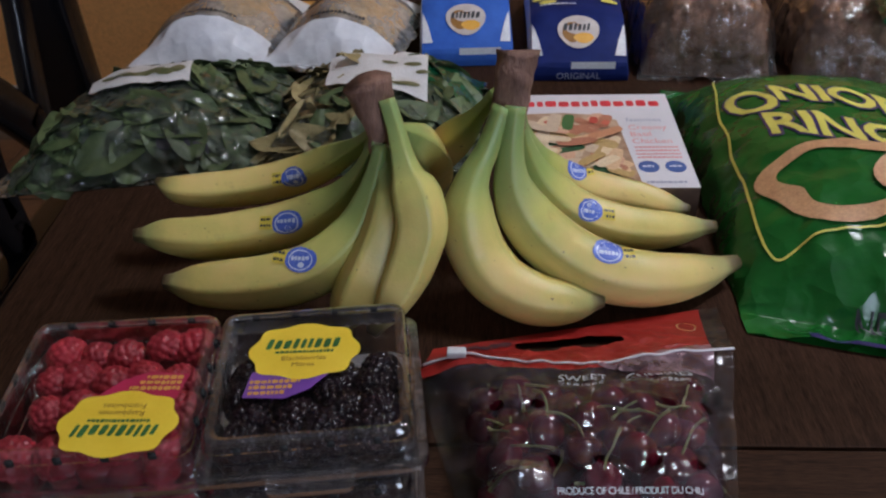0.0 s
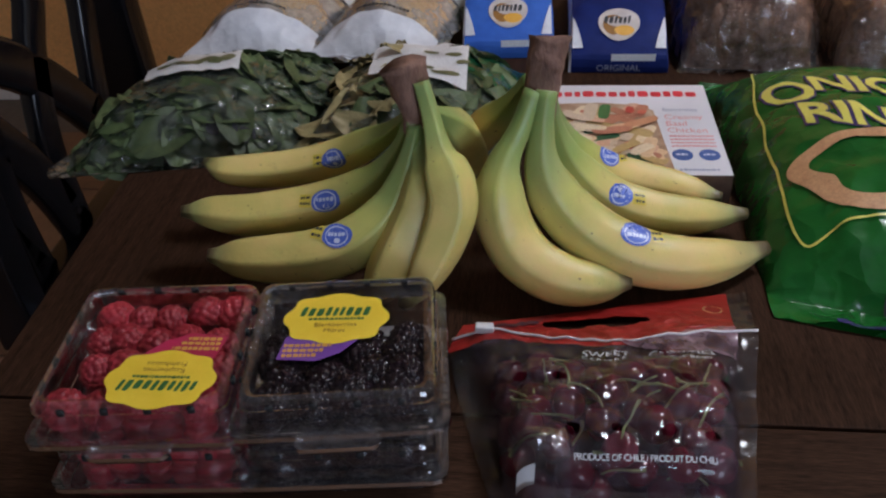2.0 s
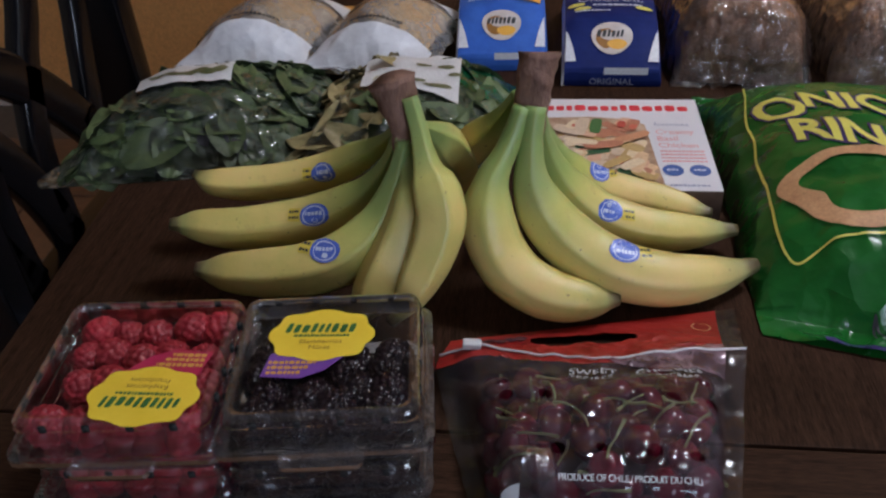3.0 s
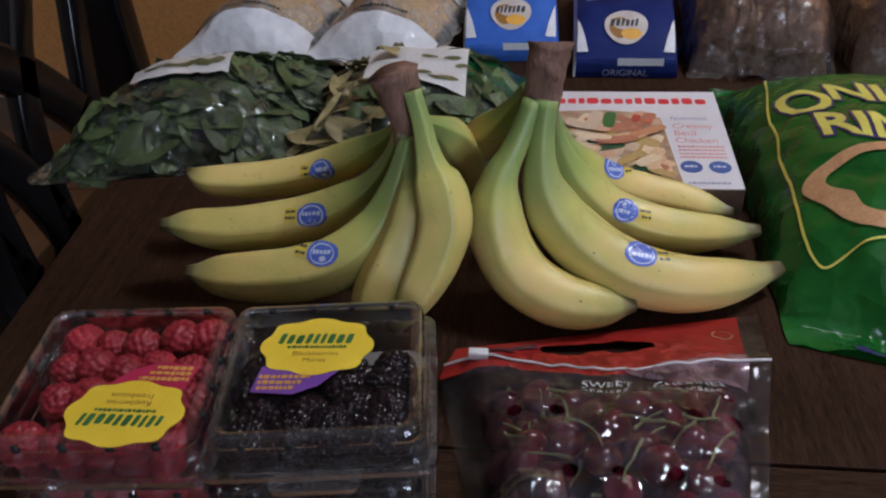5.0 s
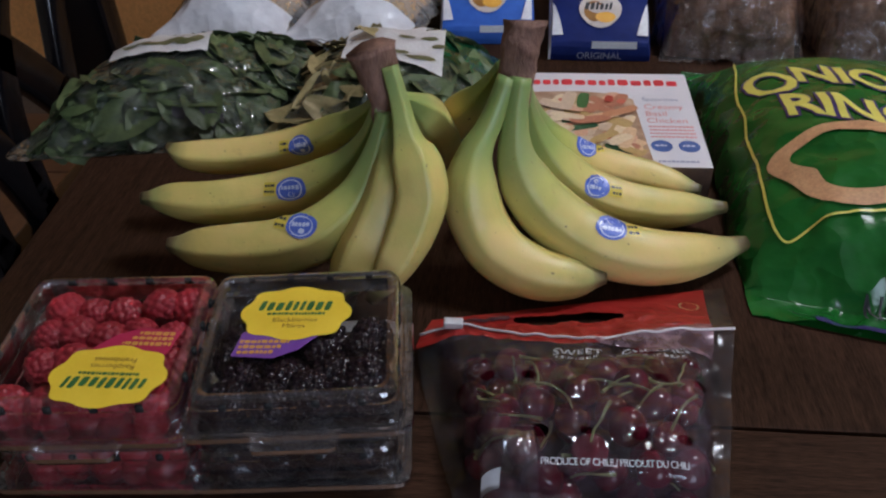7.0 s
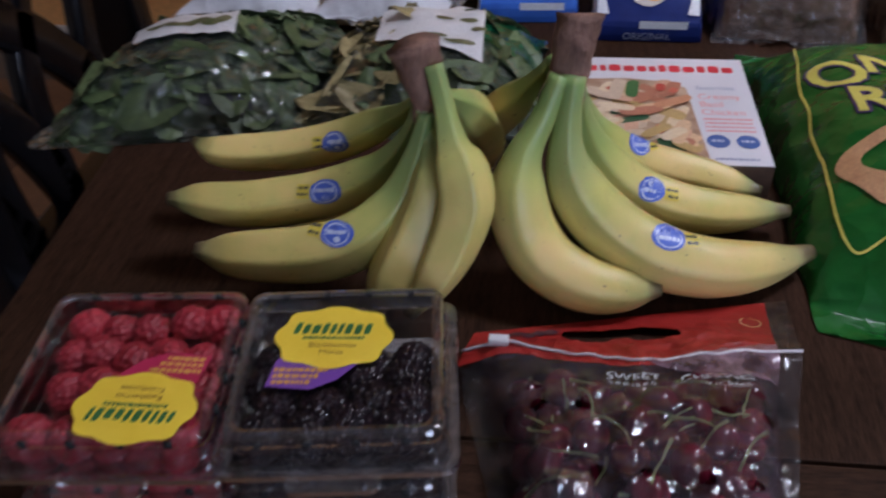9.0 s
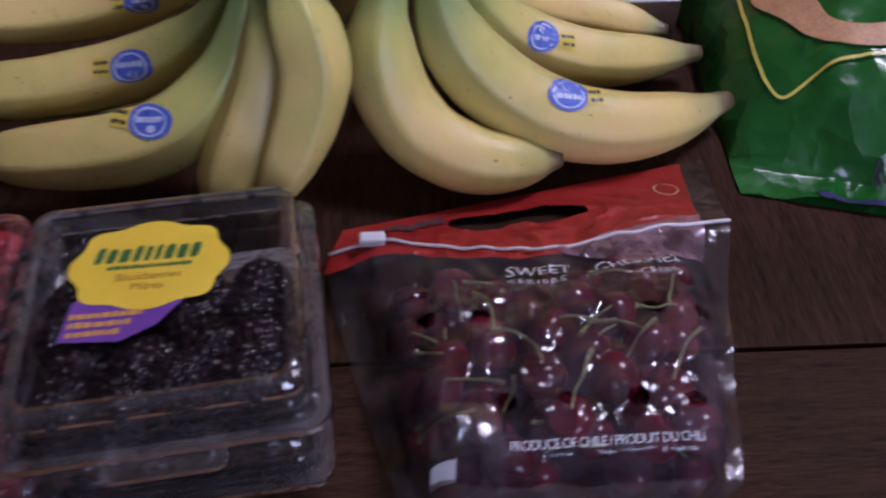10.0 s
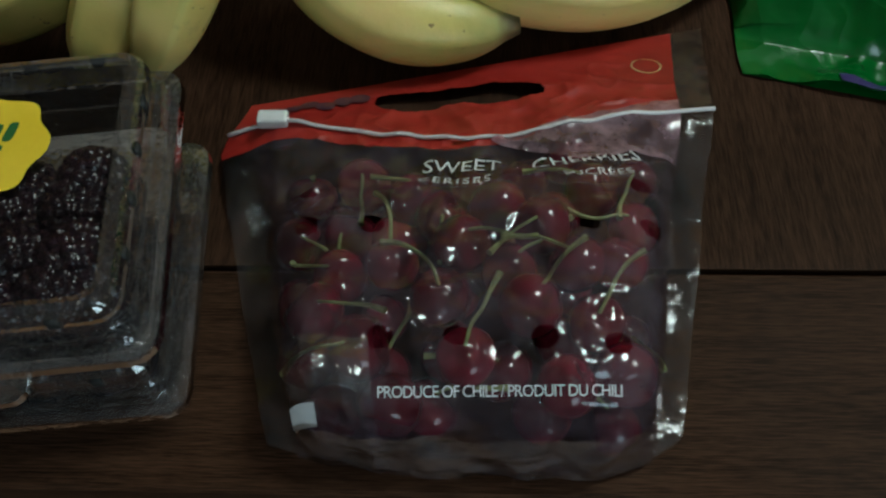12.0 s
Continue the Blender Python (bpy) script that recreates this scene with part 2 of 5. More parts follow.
M = {
    "board_y": wood("table_wood_long", (0.0095, 0.0048, 0.0029), (0.072, 0.0370, 0.0225), "y", 0.5),
    "board_x": wood("table_wood_end", (0.0090, 0.0043, 0.0025), (0.078, 0.0400, 0.0240), "x", 0.5),
    "black_wood": surface("black_wood", (0.003, 0.003, 0.004), (0.007, 0.007, 0.009), 20, 0.20, 0.1, 0.0005, (10, 10, 1)),
    "cushion": surface("grey_cushion", (0.20, 0.21, 0.25), (0.34, 0.35, 0.40), 30, 0.85, 0.5, 0.001),
    "wall": surface("orange_plaster", (0.84, 0.42, 0.145), (0.90, 0.47, 0.165), 6, 0.8, 0.6, 0.004, None, 90),
    "plain_wall": surface("cream_plaster", (0.42, 0.36, 0.28), (0.50, 0.43, 0.34), 5, 0.85, 0.4, 0.003, None, 90),
    "white_trim": surface("white_trim_paint", (0.66, 0.60, 0.55), (0.75, 0.70, 0.66), 10, 0.45, 0.1),
    "tile": surface("brown_tile", (0.09, 0.045, 0.025), (0.16, 0.085, 0.045), 7, 0.5, 0.4, 0.002, None, 60, vary=0.18),
    "grout": surface("grout", (0.09, 0.07, 0.055), (0.13, 0.105, 0.085), 40, 0.9, 0.5),
    "ceiling": surface("ceiling_paint", (0.6, 0.58, 0.55), (0.68, 0.66, 0.63), 4, 0.9, 0.3),
    "banana": banana_skin(),
    "crown": surface("banana_crown", (0.10, 0.048, 0.036), (0.27, 0.15, 0.105), 70, 0.75, 0.8, 0.002, (1, 1, 0.3), 350),
    "sticker_blue": surface("sticker_blue", (0.07, 0.12, 0.50), (0.11, 0.18, 0.62), 120, 0.3, 0.05),
    "sticker_white": surface("sticker_white", (0.55, 0.6, 0.75), (0.65, 0.7, 0.82), 120, 0.3, 0.05),
    "sticker_yellow": surface("sticker_yellow", (0.62, 0.48, 0.05), (0.72, 0.56, 0.08), 120, 0.3, 0.05),
    "ink": surface("dark_ink", (0.03, 0.03, 0.035), (0.05, 0.05, 0.055), 120, 0.4, 0.05),
    "clear": film("clear_plastic", (0.96, 0.97, 0.97), 0.004, 0.05, 0.08, 60, (0.8, 0.84, 0.95), 0.45),
    "clear_side": film("moulded_clear_plastic", (0.95, 0.96, 0.98), 0.036, 0.045, 0.22, 70, (0.76, 0.80, 0.92), 2.9),
    "vent": surface("vent_shadow_gap", (0.006, 0.006, 0.006), (0.012, 0.012, 0.012), 60, 0.7, 0.1),
    "rasp": surface("raspberry_flesh", (0.29, 0.012, 0.024), (0.47, 0.034, 0.052), 80, 0.42, 0.3, 0.0006, None, 700, sss=0.10, vary=0.22),
    "blackb": surface("blackberry_flesh", (0.006, 0.003, 0.005), (0.019, 0.007, 0.011), 90, 0.27, 0.2, 0.0004, None, 700, spec=0.35, vary=0.2),
    "label_yellow": surface("label_yellow", (0.82, 0.58, 0.03), (0.88, 0.64, 0.05), 60, 0.45, 0.05),
    "label_green": surface("label_green_ink", (0.03, 0.12, 0.03), (0.05, 0.17, 0.05), 60, 0.45, 0.05),
    "label_purple": surface("label_purple", (0.15, 0.05, 0.30), (0.19, 0.07, 0.36), 60, 0.45, 0.05),
    "label_crimson": surface("label_crimson", (0.40, 0.015, 0.06), (0.48, 0.025, 0.09), 60, 0.45, 0.05),
    "label_orange": surface("label_orange_ink", (0.60, 0.30, 0.05), (0.70, 0.36, 0.08), 60, 0.45, 0.05),
    "label_brown": surface("label_brown_ink", (0.30, 0.13, 0.02), (0.36, 0.16, 0.03), 60, 0.45, 0.05),
    "bag_clear": film("cherry_bag_film", (0.93, 0.90, 0.92), 0.095, 0.06, 0.12, 48, (0.58, 0.46, 0.60), 0.9, 5.0),
    "bag_seam": film("welded_clear_film", (0.92, 0.91, 0.93), 0.045, 0.16, 0.3, 55, (0.58, 0.55, 0.62), 0.9, 2.0),
    "gusset": film("creased_clear_film", (0.94, 0.94, 0.96), 0.06, 0.16, 0.3, 60, (0.70, 0.70, 0.80), 2.4, 2.0),
    "bag_red": surface("red_printed_film", (0.27, 0.014, 0.012), (0.36, 0.024, 0.018), 25, 0.40, 0.3, 0.002, None, 45),
    "bag_pink": film("pink_printed_film", (0.85, 0.62, 0.66), 0.50, 0.12, 0.3, 50, (0.66, 0.44, 0.52)),
    "bag_print": surface("white_ink", (0.66, 0.66, 0.68), (0.74, 0.74, 0.76), 60, 0.5, 0.05),
    "print_dark": surface("dark_fruit_print", (0.05, 0.02, 0.05), (0.16, 0.07, 0.05), 150, 0.4, 0.05),
    "zip": surface("milky_zip", (0.60, 0.56, 0.58), (0.70, 0.66, 0.68), 60, 0.3, 0.05),
    "cherry": surface("cherry_skin", (0.045, 0.005, 0.012), (0.17, 0.013, 0.026), 45, 0.16, 0.05, 0.0005, None, 300, vary=0.4),
    "stem": surface("cherry_stem", (0.15, 0.18, 0.06), (0.29, 0.31, 0.12), 60, 0.6, 0.2),
    "chips": surface("green_foil", (0.009, 0.088, 0.013), (0.016, 0.130, 0.019), 16, 0.22, 0.30, 0.004, None, 36, crumple=0.60),
    "chips_dark": surface("dark_green_foil", (0.009, 0.085, 0.013), (0.016, 0.125, 0.020), 16, 0.24, 0.35, 0.004, None, 36, crumple=0.60),
    "chips_yellow": surface("yellow_print", (0.66, 0.60, 0.10), (0.74, 0.68, 0.15), 60, 0.35, 0.05),
    "chips_purple": surface("purple_print", (0.035, 0.02, 0.11), (0.05, 0.03, 0.15), 60, 0.35, 0.05),
    "onion": surface("fried_onion_print", (0.48, 0.25, 0.12), (0.66, 0.39, 0.20), 70, 0.4, 0.2, 0.001),
    "carton_white": surface("white_carton", (0.66, 0.65, 0.68), (0.74, 0.73, 0.76), 12, 0.42, 0.05),
    "carton_side": surface("brown_carton_side", (0.055, 0.03, 0.02), (0.14, 0.08, 0.05), 40, 0.45, 0.05),
    "carton_red": surface("red_ink", (0.68, 0.03, 0.05), (0.76, 0.05, 0.07), 60, 0.4, 0.05),
    "carton_blue": surface("blue_ink", (0.05, 0.11, 0.32), (0.07, 0.14, 0.40), 60, 0.4, 0.05),
    "carton_pink": surface("soft_red_ink", (0.72, 0.28, 0.28), (0.78, 0.36, 0.34), 60, 0.4, 0.05),
    "grey_ink": surface("grey_ink", (0.28, 0.30, 0.42), (0.36, 0.38, 0.50), 60, 0.4, 0.05),
    "plate": surface("photo_sauce", (0.30, 0.16, 0.09), (0.62, 0.46, 0.32), 40, 0.42, 0.05),
    "pasta": islands("photo_pasta", [(0.72, 0.50, 0.30), (0.58, 0.28, 0.15), (0.78, 0.64, 0.44), (0.48, 0.20, 0.12), (0.70, 0.42, 0.28), (0.52, 0.36, 0.14), (0.66, 0.52, 0.38)], 0.4),
    "greens": islands("photo_greens", [(0.05, 0.16, 0.05), (0.10, 0.25, 0.08), (0.04, 0.11, 0.05)], 0.4),
    "reds": islands("photo_reds", [(0.50, 0.07, 0.05), (0.62, 0.16, 0.10)], 0.4),
    "navy": surface("navy_paper", (0.007, 0.015, 0.105), (0.013, 0.026, 0.145), 20, 0.55, 0.15, 0.002, None, 50, spec=0.15),
    "azure": surface("azure_paper", (0.04, 0.12, 0.50), (0.055, 0.15, 0.52), 20, 0.55, 0.15, 0.002, None, 50, spec=0.15),
    "paper_white": surface("white_paper", (0.68, 0.68, 0.72), (0.78, 0.78, 0.80), 30, 0.5, 0.1),
    "logo_cream": surface("cream_ink", (0.50, 0.42, 0.38), (0.70, 0.64, 0.60), 60, 0.4, 0.05),
    "logo_orange": surface("orange_ink", (0.74, 0.36, 0.03), (0.82, 0.44, 0.06), 40, 0.4, 0.05),
    "salad_film": film("salad_bag_film", (0.94, 0.96, 0.94), 0.17, 0.09, 0.45, 62, (0.40, 0.46, 0.40), 1.2, 2.8),
    "leaf": surface("spinach_leaf", (0.038, 0.066, 0.024), (0.115, 0.155, 0.062), 35, 0.5, 0.5, 0.001, None, 160, vary=0.33),
    "leaf_pale": surface("lettuce_leaf", (0.16, 0.15, 0.06), (0.36, 0.29, 0.14), 30, 0.55, 0.5, 0.001, None, 160, vary=0.35),
    "label_white": surface("white_label_film", (0.66, 0.67, 0.68), (0.76, 0.77, 0.78), 30, 0.35, 0.1),
    "label_leaf": surface("leaf_print", (0.06, 0.09, 0.03), (0.20, 0.20, 0.10), 90, 0.4, 0.05),
    "green_film": film("green_printed_film", (0.05, 0.35, 0.15), 0.55, 0.12, 0.5, 40, (0.02, 0.22, 0.09)),
    "cheese_film": film("cheese_bag_film", (0.92, 0.92, 0.92), 0.30, 0.10, 0.4, 30, (0.85, 0.85, 0.88), 1.3, 1.4),
    "white_film": surface("glossy_white_film", (0.66, 0.68, 0.74), (0.80, 0.82, 0.88), 14, 0.16, 0.4, 0.006, None, 30, crumple=0.8),
    "cheese": surface("shredded_cheese", (0.62, 0.42, 0.20), (0.78, 0.60, 0.36), 140, 0.6, 0.9, 0.004, None, 420),
    "bread": surface("brown_crust", (0.17, 0.085, 0.050), (0.52, 0.31, 0.20), 55, 0.75, 0.9, 0.004, None, 260),
    "bread_film": film("bread_bag_film", (0.93, 0.90, 0.88), 0.08, 0.08, 0.9, 42, (0.62, 0.54, 0.52), 2.0, 1.2, (2.2, 0.30, 0.5)),
}

# ---- building helpers ----
OFF = {}
SMALL = ("small_print", "pasta_print", "greens_print", "pepper_print", "packed_leaves", "leaf_print", "brand_shape", "logo_shape", "shredded_cheese", "emblem", "fruit_print")


def smooth(mesh, flag=True):
    mesh.polygons.foreach_set("use_smooth", [flag] * len(mesh.polygons))


def thing(name, loc, label, category, group="", kind=""):
    ob = new(name)
    ob.empty_display_size = 0.02
    ob.location = loc
    OFF[ob.name] = Vector(loc)
    return tagged(ob, label, category, group, kind)


def part(name, bm, material, parent, label="", flat=False, kind=""):
    """Links a bmesh, built in world metres, as one mesh under a thing or a part."""
    off = OFF[parent.name]
    me = bpy.data.meshes.new(name)
    bmesh.ops.translate(bm, vec=-off, verts=bm.verts)
    bm.to_mesh(me)
    bm.free()
    me.materials.append(material)
    smooth(me, not flat)
    ob = new(name, me)
    ob.parent = parent
    OFF[ob.name] = off
    return tagged(ob, label, kind="stuff" if name in SMALL else kind)


def solo(name, bm, material, label, category, group="", kind="", flat=False):
    me = bpy.data.meshes.new(name)
    bm.to_mesh(me)
    bm.free()
    me.materials.append(material)
    smooth(me, not flat)
    return tagged(new(name, me), label, category, group, kind)


def box_bm(lo, hi, bevel=0.0, seg=2):
    bm = bmesh.new()
    c = [(a + b) / 2 for a, b in zip(lo, hi)]
    s = [b - a for a, b in zip(lo, hi)]
    bmesh.ops.create_cube(bm, size=1, matrix=Matrix.Translation(c) @ Matrix.Diagonal((*s, 1)))
    if bevel:
        bmesh.ops.bevel(bm, geom=bm.edges[:], offset=bevel, segments=seg, affect="EDGES", profile=0.7)
    return bm


def grid_bm(f, nu, nv, close_u=False):
    """A sheet from f(u, v), u and v from 0 to 1."""
    bm = bmesh.new()
    rows = [[bm.verts.new(f(i / nu, j / nv)) for i in range(nu + (0 if close_u else 1))] for j in range(nv + 1)]
    n = len(rows[0])
    for j in range(nv):
        for i in range(nu):
            k = (i + 1) % n
            bm.faces.new((rows[j][i], rows[j][k], rows[j + 1][k], rows[j + 1][i]))
    return bm


def bar_bm(a, b, w, h, up=Vector((0, 0, 1)), bevel=0.004):
    """A bar with rounded edges from a to b."""
    a, b = Vector(a), Vector(b)
    d = (b - a).normalized()
    s = d.cross(up).normalized()
    u = s.cross(d)
    bm = box_bm((-w / 2, 0, -h / 2), (w / 2, (b - a).length, h / 2), bevel)
    m = Matrix((s, d, u)).transposed().to_4x4()
    m.translation = a
    bm.transform(m)
    return bm


def spline(pts, n):
    """n + 1 points on a smooth curve through pts."""
    p = [Vector(q) for q in pts]
    p = [2 * p[0] - p[1]] + p + [2 * p[-1] - p[-2]]
    out = []
    segs = len(p) - 3
    for k in range(n + 1):
        t = k / n * segs
        i = min(int(t), segs - 1)
        t -= i
        a, b, c, d = p[i:i + 4]
        out.append(0.5 * (2 * b + (c - a) * t + (2 * a - 5 * b + 4 * c - d) * t * t + (3 * b - a - 3 * c + d) * t ** 3))
    return out


def tube_bm(pts, radius, n=24, sides=10, shape=None):
    """A tube on a smooth curve; radius(t); shape(angle, t) scales the section."""
    c = spline(pts, n)
    bm = bmesh.new()
    ref = Vector((0, 0, 1))
    rings = []
    for k, q in enumerate(c):
        d = (c[min(k + 1, n)] - c[max(k - 1, 0)]).normalized()
        s = d.cross(ref).normalized()
        u = s.cross(d)
        ref = u
        r = radius(k / n)
        ring = []
        for j in range(sides):
            a = 2 * math.pi * j / sides
            rr = r * (shape(a, k / n) if shape else 1)
            ring.append(bm.verts.new(q + rr * (math.cos(a) * s + math.sin(a) * u)))
        rings.append(ring)
    uv = bm.loops.layers.uv.new("UVMap")
    for k in range(n):
        for j in range(sides):
            f = bm.faces.new((rings[k][j], rings[k][(j + 1) % sides], rings[k + 1][(j + 1) % sides], rings[k + 1][j]))
            for lp, kk in zip(f.loops, (k, k, k + 1, k + 1)):
                lp[uv].uv = (kk / n, j / sides)
    for ring, rev in ((rings[0], True), (rings[-1], False)):
        f = bm.faces.new(ring[::-1] if rev else ring)
        for lp in f.loops:
            lp[uv].uv = (0.0 if rev else 1.0, 0)
    return bm, c


def ipol(x, table):
    """Straight lines between (x, y) pairs."""
    for (a, p), (b, q) in zip(table, table[1:]):
        if x <= b:
            return p + (q - p) * max(0.0, (x - a) / (b - a))
    return table[-1][1]


def text_bm(body, size, offset=0.0, cuts=0.0, spacing=1.0):
    cu = bpy.data.curves.new("lettering", "FONT")
    cu.body, cu.size, cu.offset, cu.resolution_u, cu.space_character = body, size, offset, 3, spacing
    ob = new("lettering", cu)
    me = bpy.data.meshes.new_from_object(ob.evaluated_get(bpy.context.evaluated_depsgraph_get()))
    bm = bmesh.new()
    bm.from_mesh(me)
    bpy.data.objects.remove(ob)
    bpy.data.curves.remove(cu)
    bpy.data.meshes.remove(me)
    bmesh.ops.triangulate(bm, faces=bm.faces[:])
    if cuts:
        for _ in range(3):
            long = [e for e in bm.edges if e.calc_length() > cuts]
            if long:
                bmesh.ops.subdivide_edges(bm, edges=long, cuts=1)
                bmesh.ops.triangulate(bm, faces=bm.faces[:])
    return bm


def poly_bm(pts, fine=0.0):
    """A flat face, cut finely enough to be laid on a curved surface."""
    bm = bmesh.new()
    f = bm.faces.new([bm.verts.new((x, y, 0)) for x, y in pts])
    bmesh.ops.triangulate(bm, faces=[f])
    if fine:
        for _ in range(6):
            long = [e for e in bm.edges if e.calc_length() > fine]
            if not long:
                break
            bmesh.ops.subdivide_edges(bm, edges=long, cuts=1)
            bmesh.ops.triangulate(bm, faces=bm.faces[:])
    return bm


def lay(bm, f, lift=0.0006):
    """Lays a flat mesh on a surface: f(x, y) gives the place."""
    for v in bm.verts:
        p = Vector(f(v.co.x, v.co.y))
        v.co = p + Vector((0, 0, lift))
    return bm


def join(*bms):
    out = bms[0]
    for b in bms[1:]:
        me = bpy.data.meshes.new("joined")
        b.to_mesh(me)
        b.free()
        out.from_mesh(me)
        bpy.data.meshes.remove(me)
    return out


def oval(cx, cy, a, b, n=28, lobes=0, depth=0.0, power=2.0):
    out = []
    for k in range(n):
        t = 2 * math.pi * k / n
        r = 1 + depth * math.cos(lobes * t)
        c, s = math.cos(t), math.sin(t)
        out.append((cx + a * r * math.copysign(abs(c) ** (2 / power), c), cy + b * r * math.copysign(abs(s) ** (2 / power), s)))
    return out


def rect(x0, y0, x1, y1):
    return [(x0, y0), (x1, y0), (x1, y1), (x0, y1)]


def bars_bm(x0, x1, y, h, rng, slant=0.0, fine=0.0, low=0.6, high=1.5):
    """A row of small rounded bars in place of lettering that is not to be read."""
    bms = []
    x = x0
    while x < x1 - h * 0.3:
        w = min(h * rng.uniform(low, high), x1 - x)
        hh = h * rng.uniform(0.85, 1.1)
        pts = [(px + slant * py, y + py) for px, py in oval(x + w / 2, hh / 2, w / 2, hh / 2, 12, power=4)]
        bms.append(poly_bm(pts, fine))
        x += w + h * 0.18
    return join(*bms)


def turned(cx, cy, deg):
    """Local x, y (metres) to world x, y."""
    c, s = math.cos(radians(deg)), math.sin(radians(deg))
    return lambda x, y: (cx + c * x - s * y, cy + s * x + c * y)


# ---- the room ----
X0, X1, Y0, Y1, H = -2.3, 2.3, -2.1, 2.46, 2.5
solo("floor", box_bm((X0, Y0, -0.12), (X1, Y1, -0.006)), M["grout"], "dark grout bed of the brown tile floor", "floor", kind="structure", flat=True)
solo("ceiling", box_bm((X0, Y0, H), (X1, Y1, H + 0.1)), M["ceiling"], "plain off-white painted ceiling", "ceiling", kind="structure", flat=True)
solo("wall_north", box_bm((X0 - 0.12, Y1, -0.12), (X1 + 0.12, Y1 + 0.12, H + 0.1)), M["wall"], "orange textured plaster wall", "wall", kind="structure", flat=True)
solo("wall_west", box_bm((X0 - 0.12, Y0 - 0.12, -0.12), (X0, Y1, H + 0.1)), M["plain_wall"], "plain pale plaster wall", "wall", kind="structure", flat=True)
solo("wall_east", box_bm((X1, Y0 - 0.12, -0.12), (X1 + 0.12, Y1, H + 0.1)), M["plain_wall"], "plain cream plaster wall", "wall", kind="structure", flat=True)
bm = join(box_bm((X0, Y0 - 0.12, -0.12), (0.7, Y0, H + 0.1)), box_bm((1.9, Y0 - 0.12, -0.12), (X1, Y0, H + 0.1)),
          box_bm((0.7, Y0 - 0.12, -0.12), (1.9, Y0, 0.85)), box_bm((0.7, Y0 - 0.12, 2.15), (1.9, Y0, H + 0.1)))
solo("wall_south", bm, M["plain_wall"], "plain cream plaster wall with a window opening", "wall", kind="structure", flat=True)
for nm, lo, hi in (("baseboard_north", (X0, Y1 - 0.016, -0.004), (X1, Y1 - 0.001, 0.06)), ("baseboard_west", (X0 + 0.001, Y0, -0.004), (X0 + 0.016, Y1 - 0.018, 0.06))):
    solo(nm, box_bm(lo, hi, 0.003), M["white_trim"], "painted pale baseboard along the orange wall", "baseboard", kind="structure", flat=True)
floor_ob = bpy.data.objects["floor"]
OFF[floor_ob.name] = Vector((0, 0, 0))
tile = 0.33
tile_me = bpy.data.meshes.new("tile")
bm = box_bm((-tile / 2 + 0.003, -tile / 2 + 0.003, -0.01), (tile / 2 - 0.003, tile / 2 - 0.003, 0.0), 0.002, 1)
bm.to_mesh(tile_me)
bm.free()
tile_me.materials.append(M["tile"])
for i in range(13):
    for j in range(13):
        ob = new("tile", tile_me)
        ob.parent = floor_ob
        ob.location = (X0 + 0.17 + i * tile, Y0 + 0.19 + j * tile, 0)

# ---- the dining table ----
TX0, TX1, TY0, TY1, SEAM = -0.374, 0.80, 0.322, 1.95, 0.421
table = thing("dining_table", (0.2, 1.1, 0), "dark espresso-stained wooden dining table with a breadboard end", "table")


def skew_left(bm):
    for v in bm.verts:
        if v.co.x < TX0 + 0.02:
            v.co.x += 0.19 * (0.5 - min(v.co.y, 0.8)) + 0.008
    return bm


for a, b in ((TX0, -0.055), (-0.055, 0.535), (0.535, TX1)):
    bm = box_bm((a + 0.0002, SEAM + 0.0009, T - 0.034), (b - 0.0002, TY1, T), 0.0008)
    part("board", skew_left(bm), M["board_y"], table, flat=True)
part("breadboard_end", skew_left(box_bm((TX0, TY0, T - 0.034), (TX1, SEAM - 0.0009, T), 0.004, 3)), M["board_x"], table, flat=True)
part("core", box_bm((TX0 + 0.12, TY0 + 0.03, T - 0.05), (TX1 - 0.03, TY1 - 0.03, T - 0.0345)), M["black_wood"], table, flat=True)
for nm, lo, hi in (("apron", (TX0 + 0.14, TY0 + 0.06, 0.62), (TX1 - 0.06, TY0 + 0.085, T - 0.05)), ("apron", (TX0 + 0.14, TY1 - 0.085, 0.62), (TX1 - 0.06, TY1 - 0.06, T - 0.05)),
                   ("apron", (TX0 + 0.12, TY0 + 0.09, 0.62), (TX0 + 0.145, TY1 - 0.09, T - 0.05)), ("apron", (TX1 - 0.085, TY0 + 0.09, 0.62), (TX1 - 0.06, TY1 - 0.09, T - 0.05))):
    part(nm, box_bm(lo, hi, 0.002), M["black_wood"], table, flat=True)
for x in (TX0 + 0.15, TX1 - 0.10):
    for y in (TY0 + 0.09, TY1 - 0.10):
        bm = box_bm((x - 0.035, y - 0.035, 0), (x + 0.035, y + 0.035, 0.62), 0.005)
        for v in bm.verts:
            if v.co.z < 0.3:
                v.co.x, v.co.y = x + (v.co.x - x) * 0.75, y + (v.co.y - y) * 0.75
        part("leg", bm, M["black_wood"], table)

# ---- the black chair ----
chair = thing("dining_chair", (-0.45, 1.02, 0), "black painted wooden chair with a lattice back at the table", "chair")
CX = -0.60


